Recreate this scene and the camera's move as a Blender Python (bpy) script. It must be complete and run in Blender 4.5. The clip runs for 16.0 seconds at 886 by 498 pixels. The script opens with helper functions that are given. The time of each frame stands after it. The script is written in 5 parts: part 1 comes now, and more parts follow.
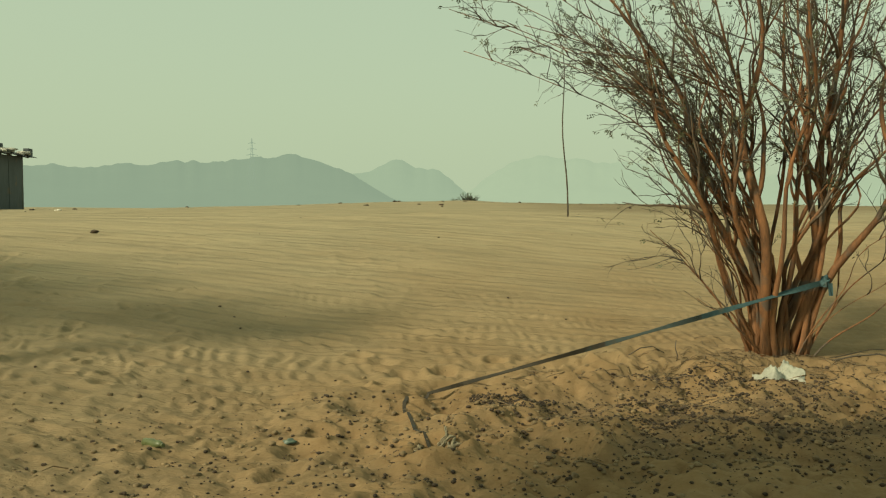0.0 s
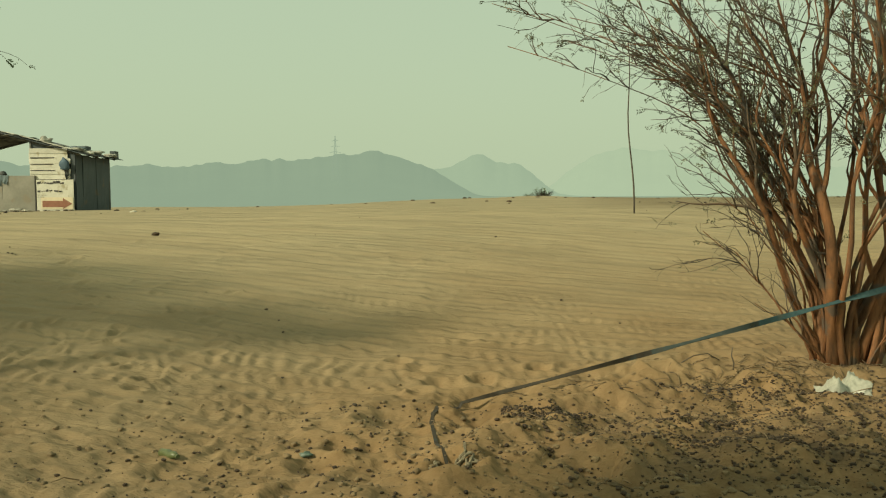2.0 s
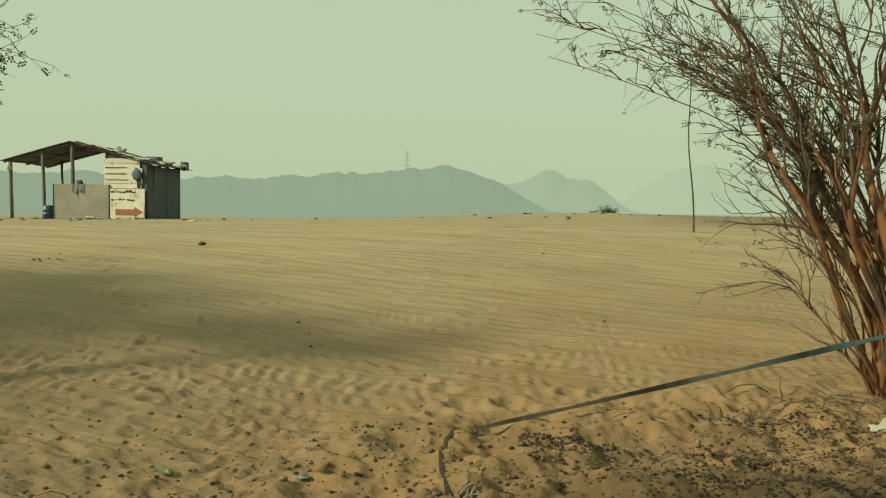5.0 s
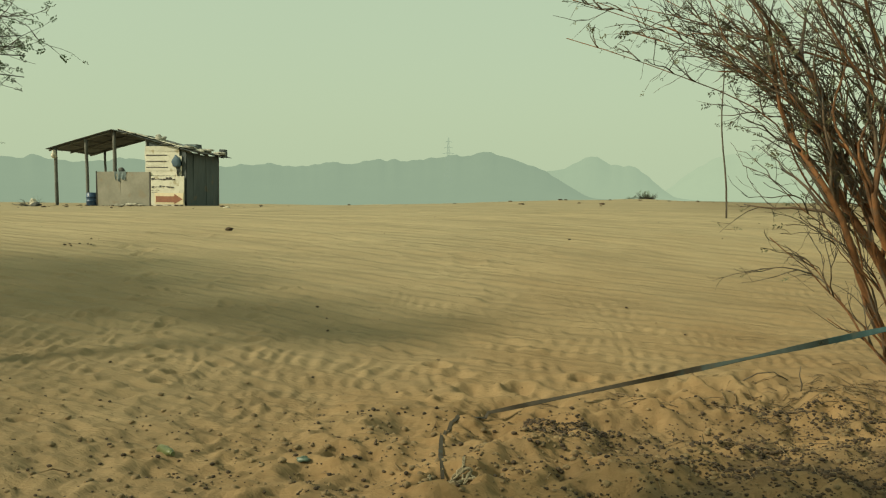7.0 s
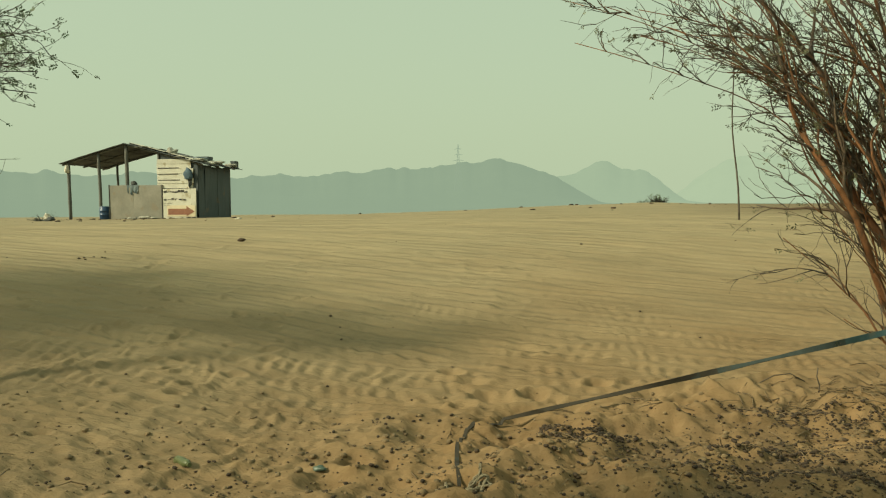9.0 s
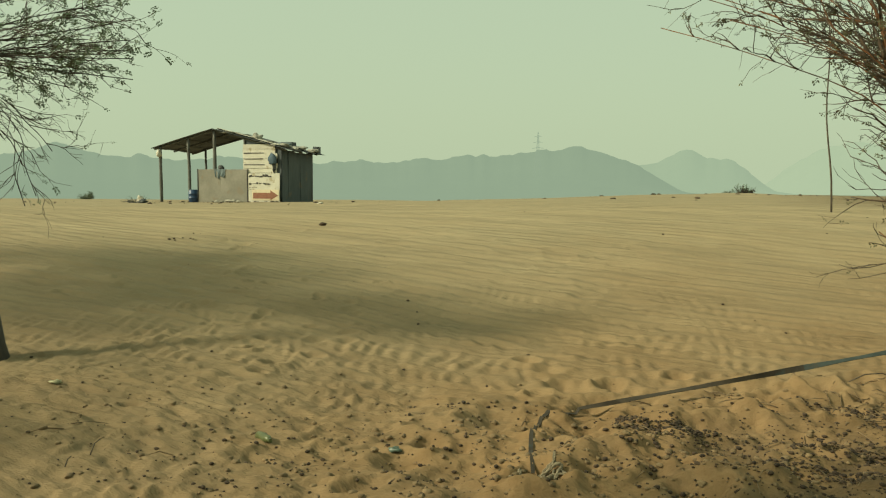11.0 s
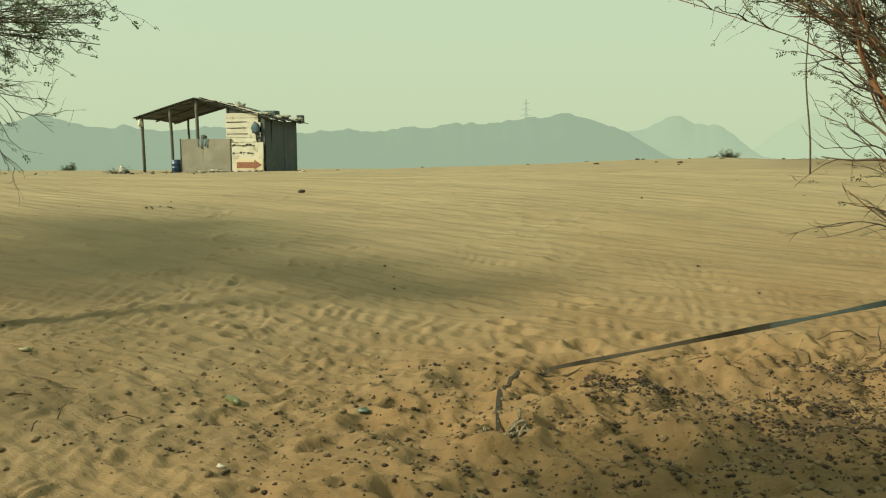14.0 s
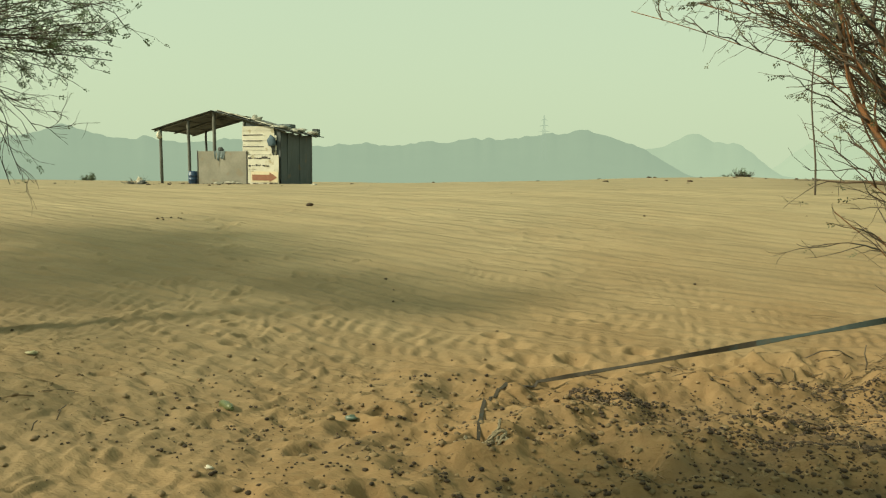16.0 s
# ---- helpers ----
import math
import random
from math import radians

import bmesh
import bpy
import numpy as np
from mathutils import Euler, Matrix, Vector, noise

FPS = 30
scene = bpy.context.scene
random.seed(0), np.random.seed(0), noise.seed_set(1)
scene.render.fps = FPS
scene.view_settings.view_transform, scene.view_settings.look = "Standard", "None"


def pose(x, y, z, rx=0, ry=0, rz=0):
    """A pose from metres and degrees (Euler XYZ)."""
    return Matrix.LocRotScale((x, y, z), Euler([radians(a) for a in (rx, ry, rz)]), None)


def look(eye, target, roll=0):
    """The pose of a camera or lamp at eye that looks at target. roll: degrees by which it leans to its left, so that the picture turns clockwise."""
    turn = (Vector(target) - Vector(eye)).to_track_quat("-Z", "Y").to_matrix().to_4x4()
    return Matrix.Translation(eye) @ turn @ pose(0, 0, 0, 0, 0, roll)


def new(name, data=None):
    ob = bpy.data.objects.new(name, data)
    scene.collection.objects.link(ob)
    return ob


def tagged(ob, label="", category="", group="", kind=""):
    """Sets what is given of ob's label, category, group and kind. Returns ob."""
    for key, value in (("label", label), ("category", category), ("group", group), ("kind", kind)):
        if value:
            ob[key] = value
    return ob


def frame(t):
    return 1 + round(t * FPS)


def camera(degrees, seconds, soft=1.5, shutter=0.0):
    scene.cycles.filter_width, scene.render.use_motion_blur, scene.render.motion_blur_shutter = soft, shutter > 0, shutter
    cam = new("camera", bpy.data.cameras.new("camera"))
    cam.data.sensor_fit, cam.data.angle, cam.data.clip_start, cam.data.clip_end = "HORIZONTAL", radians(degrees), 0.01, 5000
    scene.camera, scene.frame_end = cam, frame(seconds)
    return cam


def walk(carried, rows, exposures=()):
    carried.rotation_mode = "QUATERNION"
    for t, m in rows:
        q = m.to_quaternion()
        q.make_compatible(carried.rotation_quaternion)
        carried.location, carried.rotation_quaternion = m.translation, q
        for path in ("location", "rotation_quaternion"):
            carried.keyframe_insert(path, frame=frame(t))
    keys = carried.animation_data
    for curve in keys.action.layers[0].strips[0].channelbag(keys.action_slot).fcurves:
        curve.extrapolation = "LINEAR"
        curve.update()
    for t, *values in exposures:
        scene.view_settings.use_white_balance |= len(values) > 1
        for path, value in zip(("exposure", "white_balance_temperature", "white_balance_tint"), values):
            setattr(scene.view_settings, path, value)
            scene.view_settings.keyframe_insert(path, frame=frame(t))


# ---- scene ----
cam = camera(57.7, 16.0, soft=1.15)
PATH = [
    (0, (0.112, 0.094, 1.497), (0.076, 2.091, 1.379), 0.6),
    (0.5, (0.192, 0.191, 1.506), (0.092, 2.185, 1.388), 1.1),
    (1, (0.267, 0.258, 1.538), (0.155, 2.251, 1.414), 0.4),
    (1.5, (0.349, 0.295, 1.542), (0.15, 2.28, 1.394), 0.4),
    (2, (0.476, 0.335, 1.562), (0.238, 2.316, 1.43), -0.1),
    (2.5, (0.58, 0.354, 1.568), (0.312, 2.333, 1.464), -0.4),
    (3, (0.675, 0.371, 1.553), (0.443, 2.354, 1.44), -2.1),
    (3.5, (0.697, 0.383, 1.55), (0.453, 2.364, 1.429), -2.1),
    (4, (0.713, 0.471, 1.546), (0.454, 2.452, 1.445), -1.2),
    (4.5, (0.76, 0.586, 1.56), (0.404, 2.553, 1.489), 0.8),
    (4.7, (0.768, 0.612, 1.56), (0.389, 2.574, 1.48), 0.9),
    (6.8, (0.997, 0.739, 1.532), (0.466, 2.662, 1.398), 1.1),
    (7, (1.014, 0.735, 1.538), (0.506, 2.665, 1.408), 0.8),
    (7.5, (1.021, 0.73, 1.531), (0.542, 2.667, 1.396), 0.6),
    (8, (1.015, 0.736, 1.531), (0.533, 2.673, 1.41), 0.2),
    (8.5, (1.016, 0.73, 1.536), (0.515, 2.663, 1.424), -0.0),
    (9, (1.01, 0.734, 1.535), (0.474, 2.657, 1.423), -0.3),
    (9.5, (1.009, 0.727, 1.533), (0.398, 2.628, 1.413), -0.2),
    (12, (1.015, 0.721, 1.522), (0.288, 2.578, 1.367), 0.5),
    (12.5, (1.052, 0.72, 1.5), (0.334, 2.578, 1.323), 0.5),
    (13, (1.108, 0.738, 1.486), (0.398, 2.594, 1.264), 0.6),
    (13.5, (1.131, 0.753, 1.494), (0.445, 2.617, 1.264), 0.3),
    (14, (1.14, 0.765, 1.488), (0.45, 2.629, 1.267), -0.1),
    (14.5, (1.158, 0.752, 1.488), (0.463, 2.616, 1.287), 0.0),
    (15, (1.188, 0.74, 1.491), (0.481, 2.603, 1.316), -0.1),
    (15.5, (1.299, 0.693, 1.5), (0.575, 2.549, 1.324), 0.7),
    (16, (1.36, 0.668, 1.504), (0.631, 2.521, 1.319), 0.7),
]
walk(cam, [(t, look(eye, target, roll)) for t, eye, target, roll in PATH],
     exposures=[(0.0, -0.10, 6800, -6), (4.5, -0.06, 6800, -6), (9.0, -0.06, 6800, -6), (12.5, -0.02, 6800, -6), (14.5, 0.17, 6800, -6), (16.0, 0.19, 6800, -6)])

# ---- world, sun ----
SUN_AZ, SUN_EL = radians(214), radians(33)      # towards the sun: from +x, counter-clockwise
world = bpy.data.worlds.new("hazy_sky")
scene.world = world
world.use_nodes = True
wn, wl = world.node_tree.nodes, world.node_tree.links
wn.clear()
sky = wn.new("ShaderNodeTexSky")
sky.sky_type = 'NISHITA'
sky.sun_disc = False
sky.sun_elevation = SUN_EL
sky.sun_rotation = radians(90) - SUN_AZ
sky.dust_density, sky.air_density = 6.0, 1.5
sky_bg = wn.new("ShaderNodeBackground")
sky_bg.inputs["Strength"].default_value = 0.08
wl.new(sky.outputs["Color"], sky_bg.inputs["Color"])
coords = wn.new("ShaderNodeTexCoord")
split = wn.new("ShaderNodeSeparateXYZ")
wl.new(coords.outputs["Generated"], split.inputs[0])
ramp = wn.new("ShaderNodeValToRGB")
ramp.color_ramp.elements[0].position, ramp.color_ramp.elements[0].color = 0.0, (0.57, 0.635, 0.47, 1)
ramp.color_ramp.elements[1].position, ramp.color_ramp.elements[1].color = 0.45, (0.525, 0.61, 0.475, 1)
wl.new(split.outputs["Z"], ramp.inputs[0])
dust_bg = wn.new("ShaderNodeBackground")
dust_bg.inputs["Strength"].default_value = 1.15
wl.new(ramp.outputs[0], dust_bg.inputs["Color"])
both = wn.new("ShaderNodeMixShader")
both.inputs[0].default_value = 0.8
wl.new(sky_bg.outputs[0], both.inputs[1])
wl.new(dust_bg.outputs[0], both.inputs[2])
world_out = wn.new("ShaderNodeOutputWorld")
wl.new(both.outputs[0], world_out.inputs["Surface"])

sun_data = bpy.data.lights.new("sun", 'SUN')
sun_data.energy, sun_data.angle, sun_data.color = 4.75, radians(6.5), (1.0, 0.865, 0.67)
sun = new("sun", sun_data)
sun_way = Vector((math.cos(SUN_AZ) * math.cos(SUN_EL), math.sin(SUN_AZ) * math.cos(SUN_EL), math.sin(SUN_EL)))
sun.matrix_world = look(sun_way * 60, (0, 0, 0))


# ---- materials ----
def surface(name, dark, light, scale=8.0, rough=0.8, bump=0.3, fine=6.0, grit=0.35, metal=0.0, stretch=(1, 1, 1), random_tone=0.0, spots=None):
    """A worn surface: two noises mix two colours, both give relief; spots: (colour, scale, threshold) stains."""
    m = bpy.data.materials.new(name)
    m.use_nodes = True
    n, l = m.node_tree.nodes, m.node_tree.links
    bsdf = n["Principled BSDF"]
    tc = n.new("ShaderNodeTexCoord")
    mp = n.new("ShaderNodeMapping")
    mp.inputs["Scale"].default_value = stretch
    l.new(tc.outputs["Object"], mp.inputs[0])
    big, small = n.new("ShaderNodeTexNoise"), n.new("ShaderNodeTexNoise")
    big.inputs["Scale"].default_value, big.inputs["Detail"].default_value = scale, 4
    small.inputs["Scale"].default_value, small.inputs["Detail"].default_value = scale * fine, 6
    l.new(mp.outputs[0], big.inputs["Vector"]), l.new(mp.outputs[0], small.inputs["Vector"])
    mix = n.new("ShaderNodeMix")
    mix.inputs["Factor"].default_value = grit
    l.new(big.outputs["Fac"], mix.inputs["A"]), l.new(small.outputs["Fac"], mix.inputs["B"])
    cr = n.new("ShaderNodeValToRGB")
    cr.color_ramp.elements[0].position, cr.color_ramp.elements[0].color = 0.32, (*dark, 1)
    cr.color_ramp.elements[1].position, cr.color_ramp.elements[1].color = 0.68, (*light, 1)
    l.new(mix.outputs["Result"], cr.inputs[0])
    colour = cr.outputs[0]
    if spots:
        st = n.new("ShaderNodeTexNoise")
        st.inputs["Scale"].default_value, st.inputs["Detail"].default_value = spots[1], 5
        l.new(tc.outputs["Object"], st.inputs["Vector"])
        sr = n.new("ShaderNodeValToRGB")
        sr.color_ramp.elements[0].position, sr.color_ramp.elements[1].position = spots[2], spots[2] + 0.08
        l.new(st.outputs["Fac"], sr.inputs[0])
        sm = n.new("ShaderNodeMix")
        sm.data_type = 'RGBA'
        l.new(sr.outputs[0], sm.inputs["Factor"]), l.new(colour, sm.inputs["A"])
        sm.inputs["B"].default_value = (*spots[0], 1)
        colour = sm.outputs["Result"]
    if random_tone:
        info, hs, ma = n.new("ShaderNodeObjectInfo"), n.new("ShaderNodeHueSaturation"), n.new("ShaderNodeMapRange")
        ma.inputs["To Min"].default_value, ma.inputs["To Max"].default_value = 1 - random_tone, 1 + random_tone
        l.new(info.outputs["Random"], ma.inputs["Value"]), l.new(ma.outputs[0], hs.inputs["Value"])
        l.new(colour, hs.inputs["Color"])
        colour = hs.outputs[0]
    l.new(colour, bsdf.inputs["Base Color"])
    bsdf.inputs["Roughness"].default_value, bsdf.inputs["Metallic"].default_value = rough, metal
    if bump:
        b = n.new("ShaderNodeBump")
        b.inputs["Strength"].default_value, b.inputs["Distance"].default_value = bump, 0.01
        l.new(mix.outputs["Result"], b.inputs["Height"]), l.new(b.outputs[0], bsdf.inputs["Normal"])
    return m


def island_tone(m, low, high):
    """Each loose piece of a joined mesh gets its own brightness."""
    n, l = m.node_tree.nodes, m.node_tree.links
    bsdf = n["Principled BSDF"]
    geo, ma, hs = n.new("ShaderNodeNewGeometry"), n.new("ShaderNodeMapRange"), n.new("ShaderNodeHueSaturation")
    ma.inputs["To Min"].default_value, ma.inputs["To Max"].default_value = low, high
    l.new(geo.outputs["Random Per Island"], ma.inputs["Value"]), l.new(ma.outputs[0], hs.inputs["Value"])
    l.new(bsdf.inputs["Base Color"].links[0].from_socket, hs.inputs["Color"])
    l.new(hs.outputs[0], bsdf.inputs["Base Color"])
    return m


def sand_material():
    """Fine golden sand, dustier and paler in places, with wind ripples and grain as relief."""
    m = surface("sand", (0.183, 0.114, 0.054), (0.256, 0.172, 0.091), scale=0.9, rough=0.95, bump=0.0, fine=14, grit=0.45)
    n, l = m.node_tree.nodes, m.node_tree.links
    bsdf = n["Principled BSDF"]
    bsdf.inputs["Specular IOR Level"].default_value = 0.15
    # beyond the dune the sand pales with distance: haze painted into the colour
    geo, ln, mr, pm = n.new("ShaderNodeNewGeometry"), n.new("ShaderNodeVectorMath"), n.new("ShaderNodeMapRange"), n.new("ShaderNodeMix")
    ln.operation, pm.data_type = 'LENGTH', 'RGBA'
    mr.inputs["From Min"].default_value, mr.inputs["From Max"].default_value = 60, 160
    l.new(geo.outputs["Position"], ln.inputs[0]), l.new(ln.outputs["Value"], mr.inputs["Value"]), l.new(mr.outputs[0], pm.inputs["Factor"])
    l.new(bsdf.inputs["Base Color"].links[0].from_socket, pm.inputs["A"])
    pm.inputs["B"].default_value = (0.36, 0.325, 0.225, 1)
    # clean wind-blown sand covers the dune; paler than the trodden flat, partly painted haze
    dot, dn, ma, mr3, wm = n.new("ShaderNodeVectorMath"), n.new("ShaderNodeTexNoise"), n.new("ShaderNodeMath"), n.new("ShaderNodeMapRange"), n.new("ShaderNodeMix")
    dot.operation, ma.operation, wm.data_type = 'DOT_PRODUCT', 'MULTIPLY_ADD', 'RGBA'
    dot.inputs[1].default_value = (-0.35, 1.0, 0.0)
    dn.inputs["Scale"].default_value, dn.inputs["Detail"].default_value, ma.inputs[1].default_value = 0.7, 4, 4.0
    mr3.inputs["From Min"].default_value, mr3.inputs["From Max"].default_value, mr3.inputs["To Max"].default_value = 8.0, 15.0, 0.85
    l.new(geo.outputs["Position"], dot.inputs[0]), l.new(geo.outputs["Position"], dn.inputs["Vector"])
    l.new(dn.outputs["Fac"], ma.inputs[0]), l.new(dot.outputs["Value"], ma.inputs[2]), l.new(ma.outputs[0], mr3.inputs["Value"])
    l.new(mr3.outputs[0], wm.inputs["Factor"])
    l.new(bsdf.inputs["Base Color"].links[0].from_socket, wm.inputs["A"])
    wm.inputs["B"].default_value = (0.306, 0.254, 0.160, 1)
    # bare brown soil shows behind the dune's shoulder
    sx, m1, m2, m3, mm, bm_ = (n.new("ShaderNodeSeparateXYZ"), n.new("ShaderNodeMapRange"), n.new("ShaderNodeMapRange"), n.new("ShaderNodeMath"), n.new("ShaderNodeMath"), n.new("ShaderNodeMix"))
    bm_.data_type, m3.operation, mm.operation = 'RGBA', 'MULTIPLY', 'MULTIPLY'
    m1.inputs["From Min"].default_value, m1.inputs["From Max"].default_value = 1.2, 3.5
    m2.inputs["From Min"].default_value, m2.inputs["From Max"].default_value = 17.5, 20.5
    l.new(geo.outputs["Position"], sx.inputs[0]), l.new(sx.outputs["X"], m1.inputs["Value"]), l.new(ma.outputs[0], m2.inputs["Value"])
    l.new(m1.outputs[0], m3.inputs[0]), l.new(m2.outputs[0], m3.inputs[1]), l.new(m3.outputs[0], mm.inputs[0])
    mm.inputs[1].default_value = 0.8
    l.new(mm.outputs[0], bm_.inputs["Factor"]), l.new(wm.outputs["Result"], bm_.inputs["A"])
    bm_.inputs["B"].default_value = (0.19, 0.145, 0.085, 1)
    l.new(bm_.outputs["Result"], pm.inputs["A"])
    # pale dust lies on the flat beside the trodden ground
    px_, pn, pa, pr, pd = n.new("ShaderNodeSeparateXYZ"), n.new("ShaderNodeTexNoise"), n.new("ShaderNodeMath"), n.new("ShaderNodeMapRange"), n.new("ShaderNodeMix")
    pa.operation, pd.data_type, pa.inputs[1].default_value = 'MULTIPLY_ADD', 'RGBA', 1.6
    pn.inputs["Scale"].default_value, pn.inputs["Detail"].default_value = 1.3, 5
    pr.inputs["From Min"].default_value, pr.inputs["From Max"].default_value, pr.inputs["To Max"].default_value = 0.6, -1.4, 0.6
    l.new(geo.outputs["Position"], px_.inputs[0]), l.new(geo.outputs["Position"], pn.inputs["Vector"])
    l.new(pn.outputs["Fac"], pa.inputs[0]), l.new(px_.outputs["X"], pa.inputs[2]), l.new(pa.outputs[0], pr.inputs["Value"]), l.new(pr.outputs[0], pd.inputs["Factor"])
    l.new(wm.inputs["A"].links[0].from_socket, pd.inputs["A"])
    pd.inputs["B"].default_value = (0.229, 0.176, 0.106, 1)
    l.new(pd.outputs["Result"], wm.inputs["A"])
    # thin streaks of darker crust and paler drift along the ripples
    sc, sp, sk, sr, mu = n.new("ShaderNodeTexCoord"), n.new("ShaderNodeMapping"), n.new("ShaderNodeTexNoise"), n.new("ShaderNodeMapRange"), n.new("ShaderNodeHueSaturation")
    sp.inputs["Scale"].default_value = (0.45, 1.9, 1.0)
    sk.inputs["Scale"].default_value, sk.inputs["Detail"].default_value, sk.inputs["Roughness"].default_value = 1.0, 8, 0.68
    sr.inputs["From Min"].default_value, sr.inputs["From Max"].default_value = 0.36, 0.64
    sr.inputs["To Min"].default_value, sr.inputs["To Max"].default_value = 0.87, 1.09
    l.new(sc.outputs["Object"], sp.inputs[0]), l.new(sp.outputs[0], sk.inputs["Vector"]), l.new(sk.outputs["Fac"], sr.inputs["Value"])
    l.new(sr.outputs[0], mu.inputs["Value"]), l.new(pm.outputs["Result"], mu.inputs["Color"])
    # dung dust trodden into the sand by the tether
    off, ln2, mr2, sn, ml, st = (n.new("ShaderNodeVectorMath"), n.new("ShaderNodeVectorMath"), n.new("ShaderNodeMapRange"),
                                 n.new("ShaderNodeTexNoise"), n.new("ShaderNodeMath"), n.new("ShaderNodeMix"))
    off.operation, ln2.operation, ml.operation, st.data_type = 'MULTIPLY_ADD', 'LENGTH', 'MULTIPLY', 'RGBA'
    off.inputs[1].default_value, off.inputs[2].default_value = (0.48, 0.85, 0.0), (-0.98, -4.75, 0.0)
    sn.inputs["Scale"].default_value, sn.inputs["Detail"].default_value = 2.6, 7
    mr2.inputs["From Min"].default_value, mr2.inputs["From Max"].default_value = 1.15, 0.35
    ramp2 = n.new("ShaderNodeValToRGB")
    ramp2.color_ramp.elements[0].position, ramp2.color_ramp.elements[1].position = 0.40, 0.66
    l.new(geo.outputs["Position"], off.inputs[0]), l.new(off.outputs[0], ln2.inputs[0]), l.new(ln2.outputs["Value"], mr2.inputs["Value"])
    l.new(geo.outputs["Position"], sn.inputs["Vector"]), l.new(sn.outputs["Fac"], ramp2.inputs[0])
    l.new(mr2.outputs[0], ml.inputs[0]), l.new(ramp2.outputs[0], ml.inputs[1]), l.new(ml.outputs[0], st.inputs["Factor"])
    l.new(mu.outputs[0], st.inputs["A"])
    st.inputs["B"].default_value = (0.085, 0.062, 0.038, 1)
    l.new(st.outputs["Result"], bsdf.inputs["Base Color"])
    tc = n.new("ShaderNodeTexCoord")
    heights = None
    for scale, squeeze, amount in ((95, (1, 1.3, 1), 0.20), (14, (0.8, 1.8, 1), 0.36), (38, (0.75, 1.9, 1), 0.50), (6, (1, 1.5, 1), 0.18)):
        mp, tex, add = n.new("ShaderNodeMapping"), n.new("ShaderNodeTexNoise"), n.new("ShaderNodeMath")
        mp.inputs["Scale"].default_value = squeeze
        tex.inputs["Scale"].default_value, tex.inputs["Detail"].default_value, tex.inputs["Distortion"].default_value = scale, 2, 0.2
        l.new(tc.outputs["Object"], mp.inputs[0]), l.new(mp.outputs[0], tex.inputs["Vector"])
        add.operation = 'MULTIPLY_ADD'
        add.inputs[1].default_value = amount
        l.new(tex.outputs["Fac"], add.inputs[0])
        if heights:
            l.new(heights, add.inputs[2])
        heights = add.outputs[0]
    # short fine ripples between the large ones, on the wind-blown slope
    rise = n.new("ShaderNodeMapRange")
    rise.inputs["From Min"].default_value, rise.inputs["From Max"].default_value = 6.6, 8.6
    l.new(dot.outputs["Value"], rise.inputs["Value"])
    for scale, squeeze, bend, amount in ((1.75, (0.42, 1, 0), 3.2, 1.0), (2.9, (0.5, 1, 0), 4.5, 0.5)):
        mp, wv, cut, add = n.new("ShaderNodeMapping"), n.new("ShaderNodeTexWave"), n.new("ShaderNodeMath"), n.new("ShaderNodeMath")
        mp.inputs["Scale"].default_value, mp.inputs["Rotation"].default_value = squeeze, (0, 0, 0.04)
        wv.bands_direction = 'Y'
        wv.inputs["Scale"].default_value, wv.inputs["Distortion"].default_value = scale, bend
        wv.inputs["Detail"].default_value, wv.inputs["Detail Scale"].default_value = 3, 1.1
        cut.operation, add.operation, add.inputs[1].default_value = 'MULTIPLY', 'MULTIPLY_ADD', amount
        l.new(tc.outputs["Object"], mp.inputs[0]), l.new(mp.outputs[0], wv.inputs["Vector"])
        l.new(wv.outputs["Fac"], cut.inputs[0]), l.new(rise.outputs[0], cut.inputs[1])
        l.new(cut.outputs[0], add.inputs[0]), l.new(heights, add.inputs[2])
        heights = add.outputs[0]
    b = n.new("ShaderNodeBump")
    b.inputs["Strength"].default_value, b.inputs["Distance"].default_value = 0.85, 0.015
    l.new(heights, b.inputs["Height"]), l.new(b.outputs[0], bsdf.inputs["Normal"])
    return m


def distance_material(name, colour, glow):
    """Far hills, pylon: pale backdrop behind kilometres of dust, its haze painted as emission."""
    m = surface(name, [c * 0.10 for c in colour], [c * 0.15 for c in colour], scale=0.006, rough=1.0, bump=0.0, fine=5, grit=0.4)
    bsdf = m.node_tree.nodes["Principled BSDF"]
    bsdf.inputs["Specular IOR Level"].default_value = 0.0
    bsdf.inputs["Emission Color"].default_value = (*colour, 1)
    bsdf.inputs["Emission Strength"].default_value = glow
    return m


SAND = sand_material()
# painted haze: the farther the ridge, the paler its glowing colour
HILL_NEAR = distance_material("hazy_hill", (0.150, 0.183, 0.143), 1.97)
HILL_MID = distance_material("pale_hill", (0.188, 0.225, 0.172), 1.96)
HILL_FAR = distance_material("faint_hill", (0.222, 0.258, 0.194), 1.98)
BARK = surface("orange_bark", (0.060, 0.030, 0.013), (0.245, 0.104, 0.037), scale=9, rough=0.8, bump=1.0, stretch=(1, 1, 0.25), spots=((0.09, 0.066, 0.046), 4, 0.54))
LIMB = surface("brown_limb", (0.042, 0.032, 0.023), (0.132, 0.087, 0.05), scale=9, rough=0.8, bump=0.6, stretch=(1, 1, 0.4), spots=((0.08, 0.075, 0.065), 4, 0.54))
TWIG = surface("dry_twig", (0.043, 0.036, 0.027), (0.105, 0.08, 0.054), scale=10, rough=0.8, bump=0.3)
GREY_BARK = surface("dark_bark", (0.026, 0.023, 0.02), (0.07, 0.058, 0.046), scale=9, rough=0.85, bump=0.8, stretch=(1, 1, 0.3))
LEAF = island_tone(surface("small_leaf", (0.085, 0.122, 0.063), (0.13, 0.17, 0.088), scale=6, rough=0.6, bump=0.0), 0.6, 1.3)
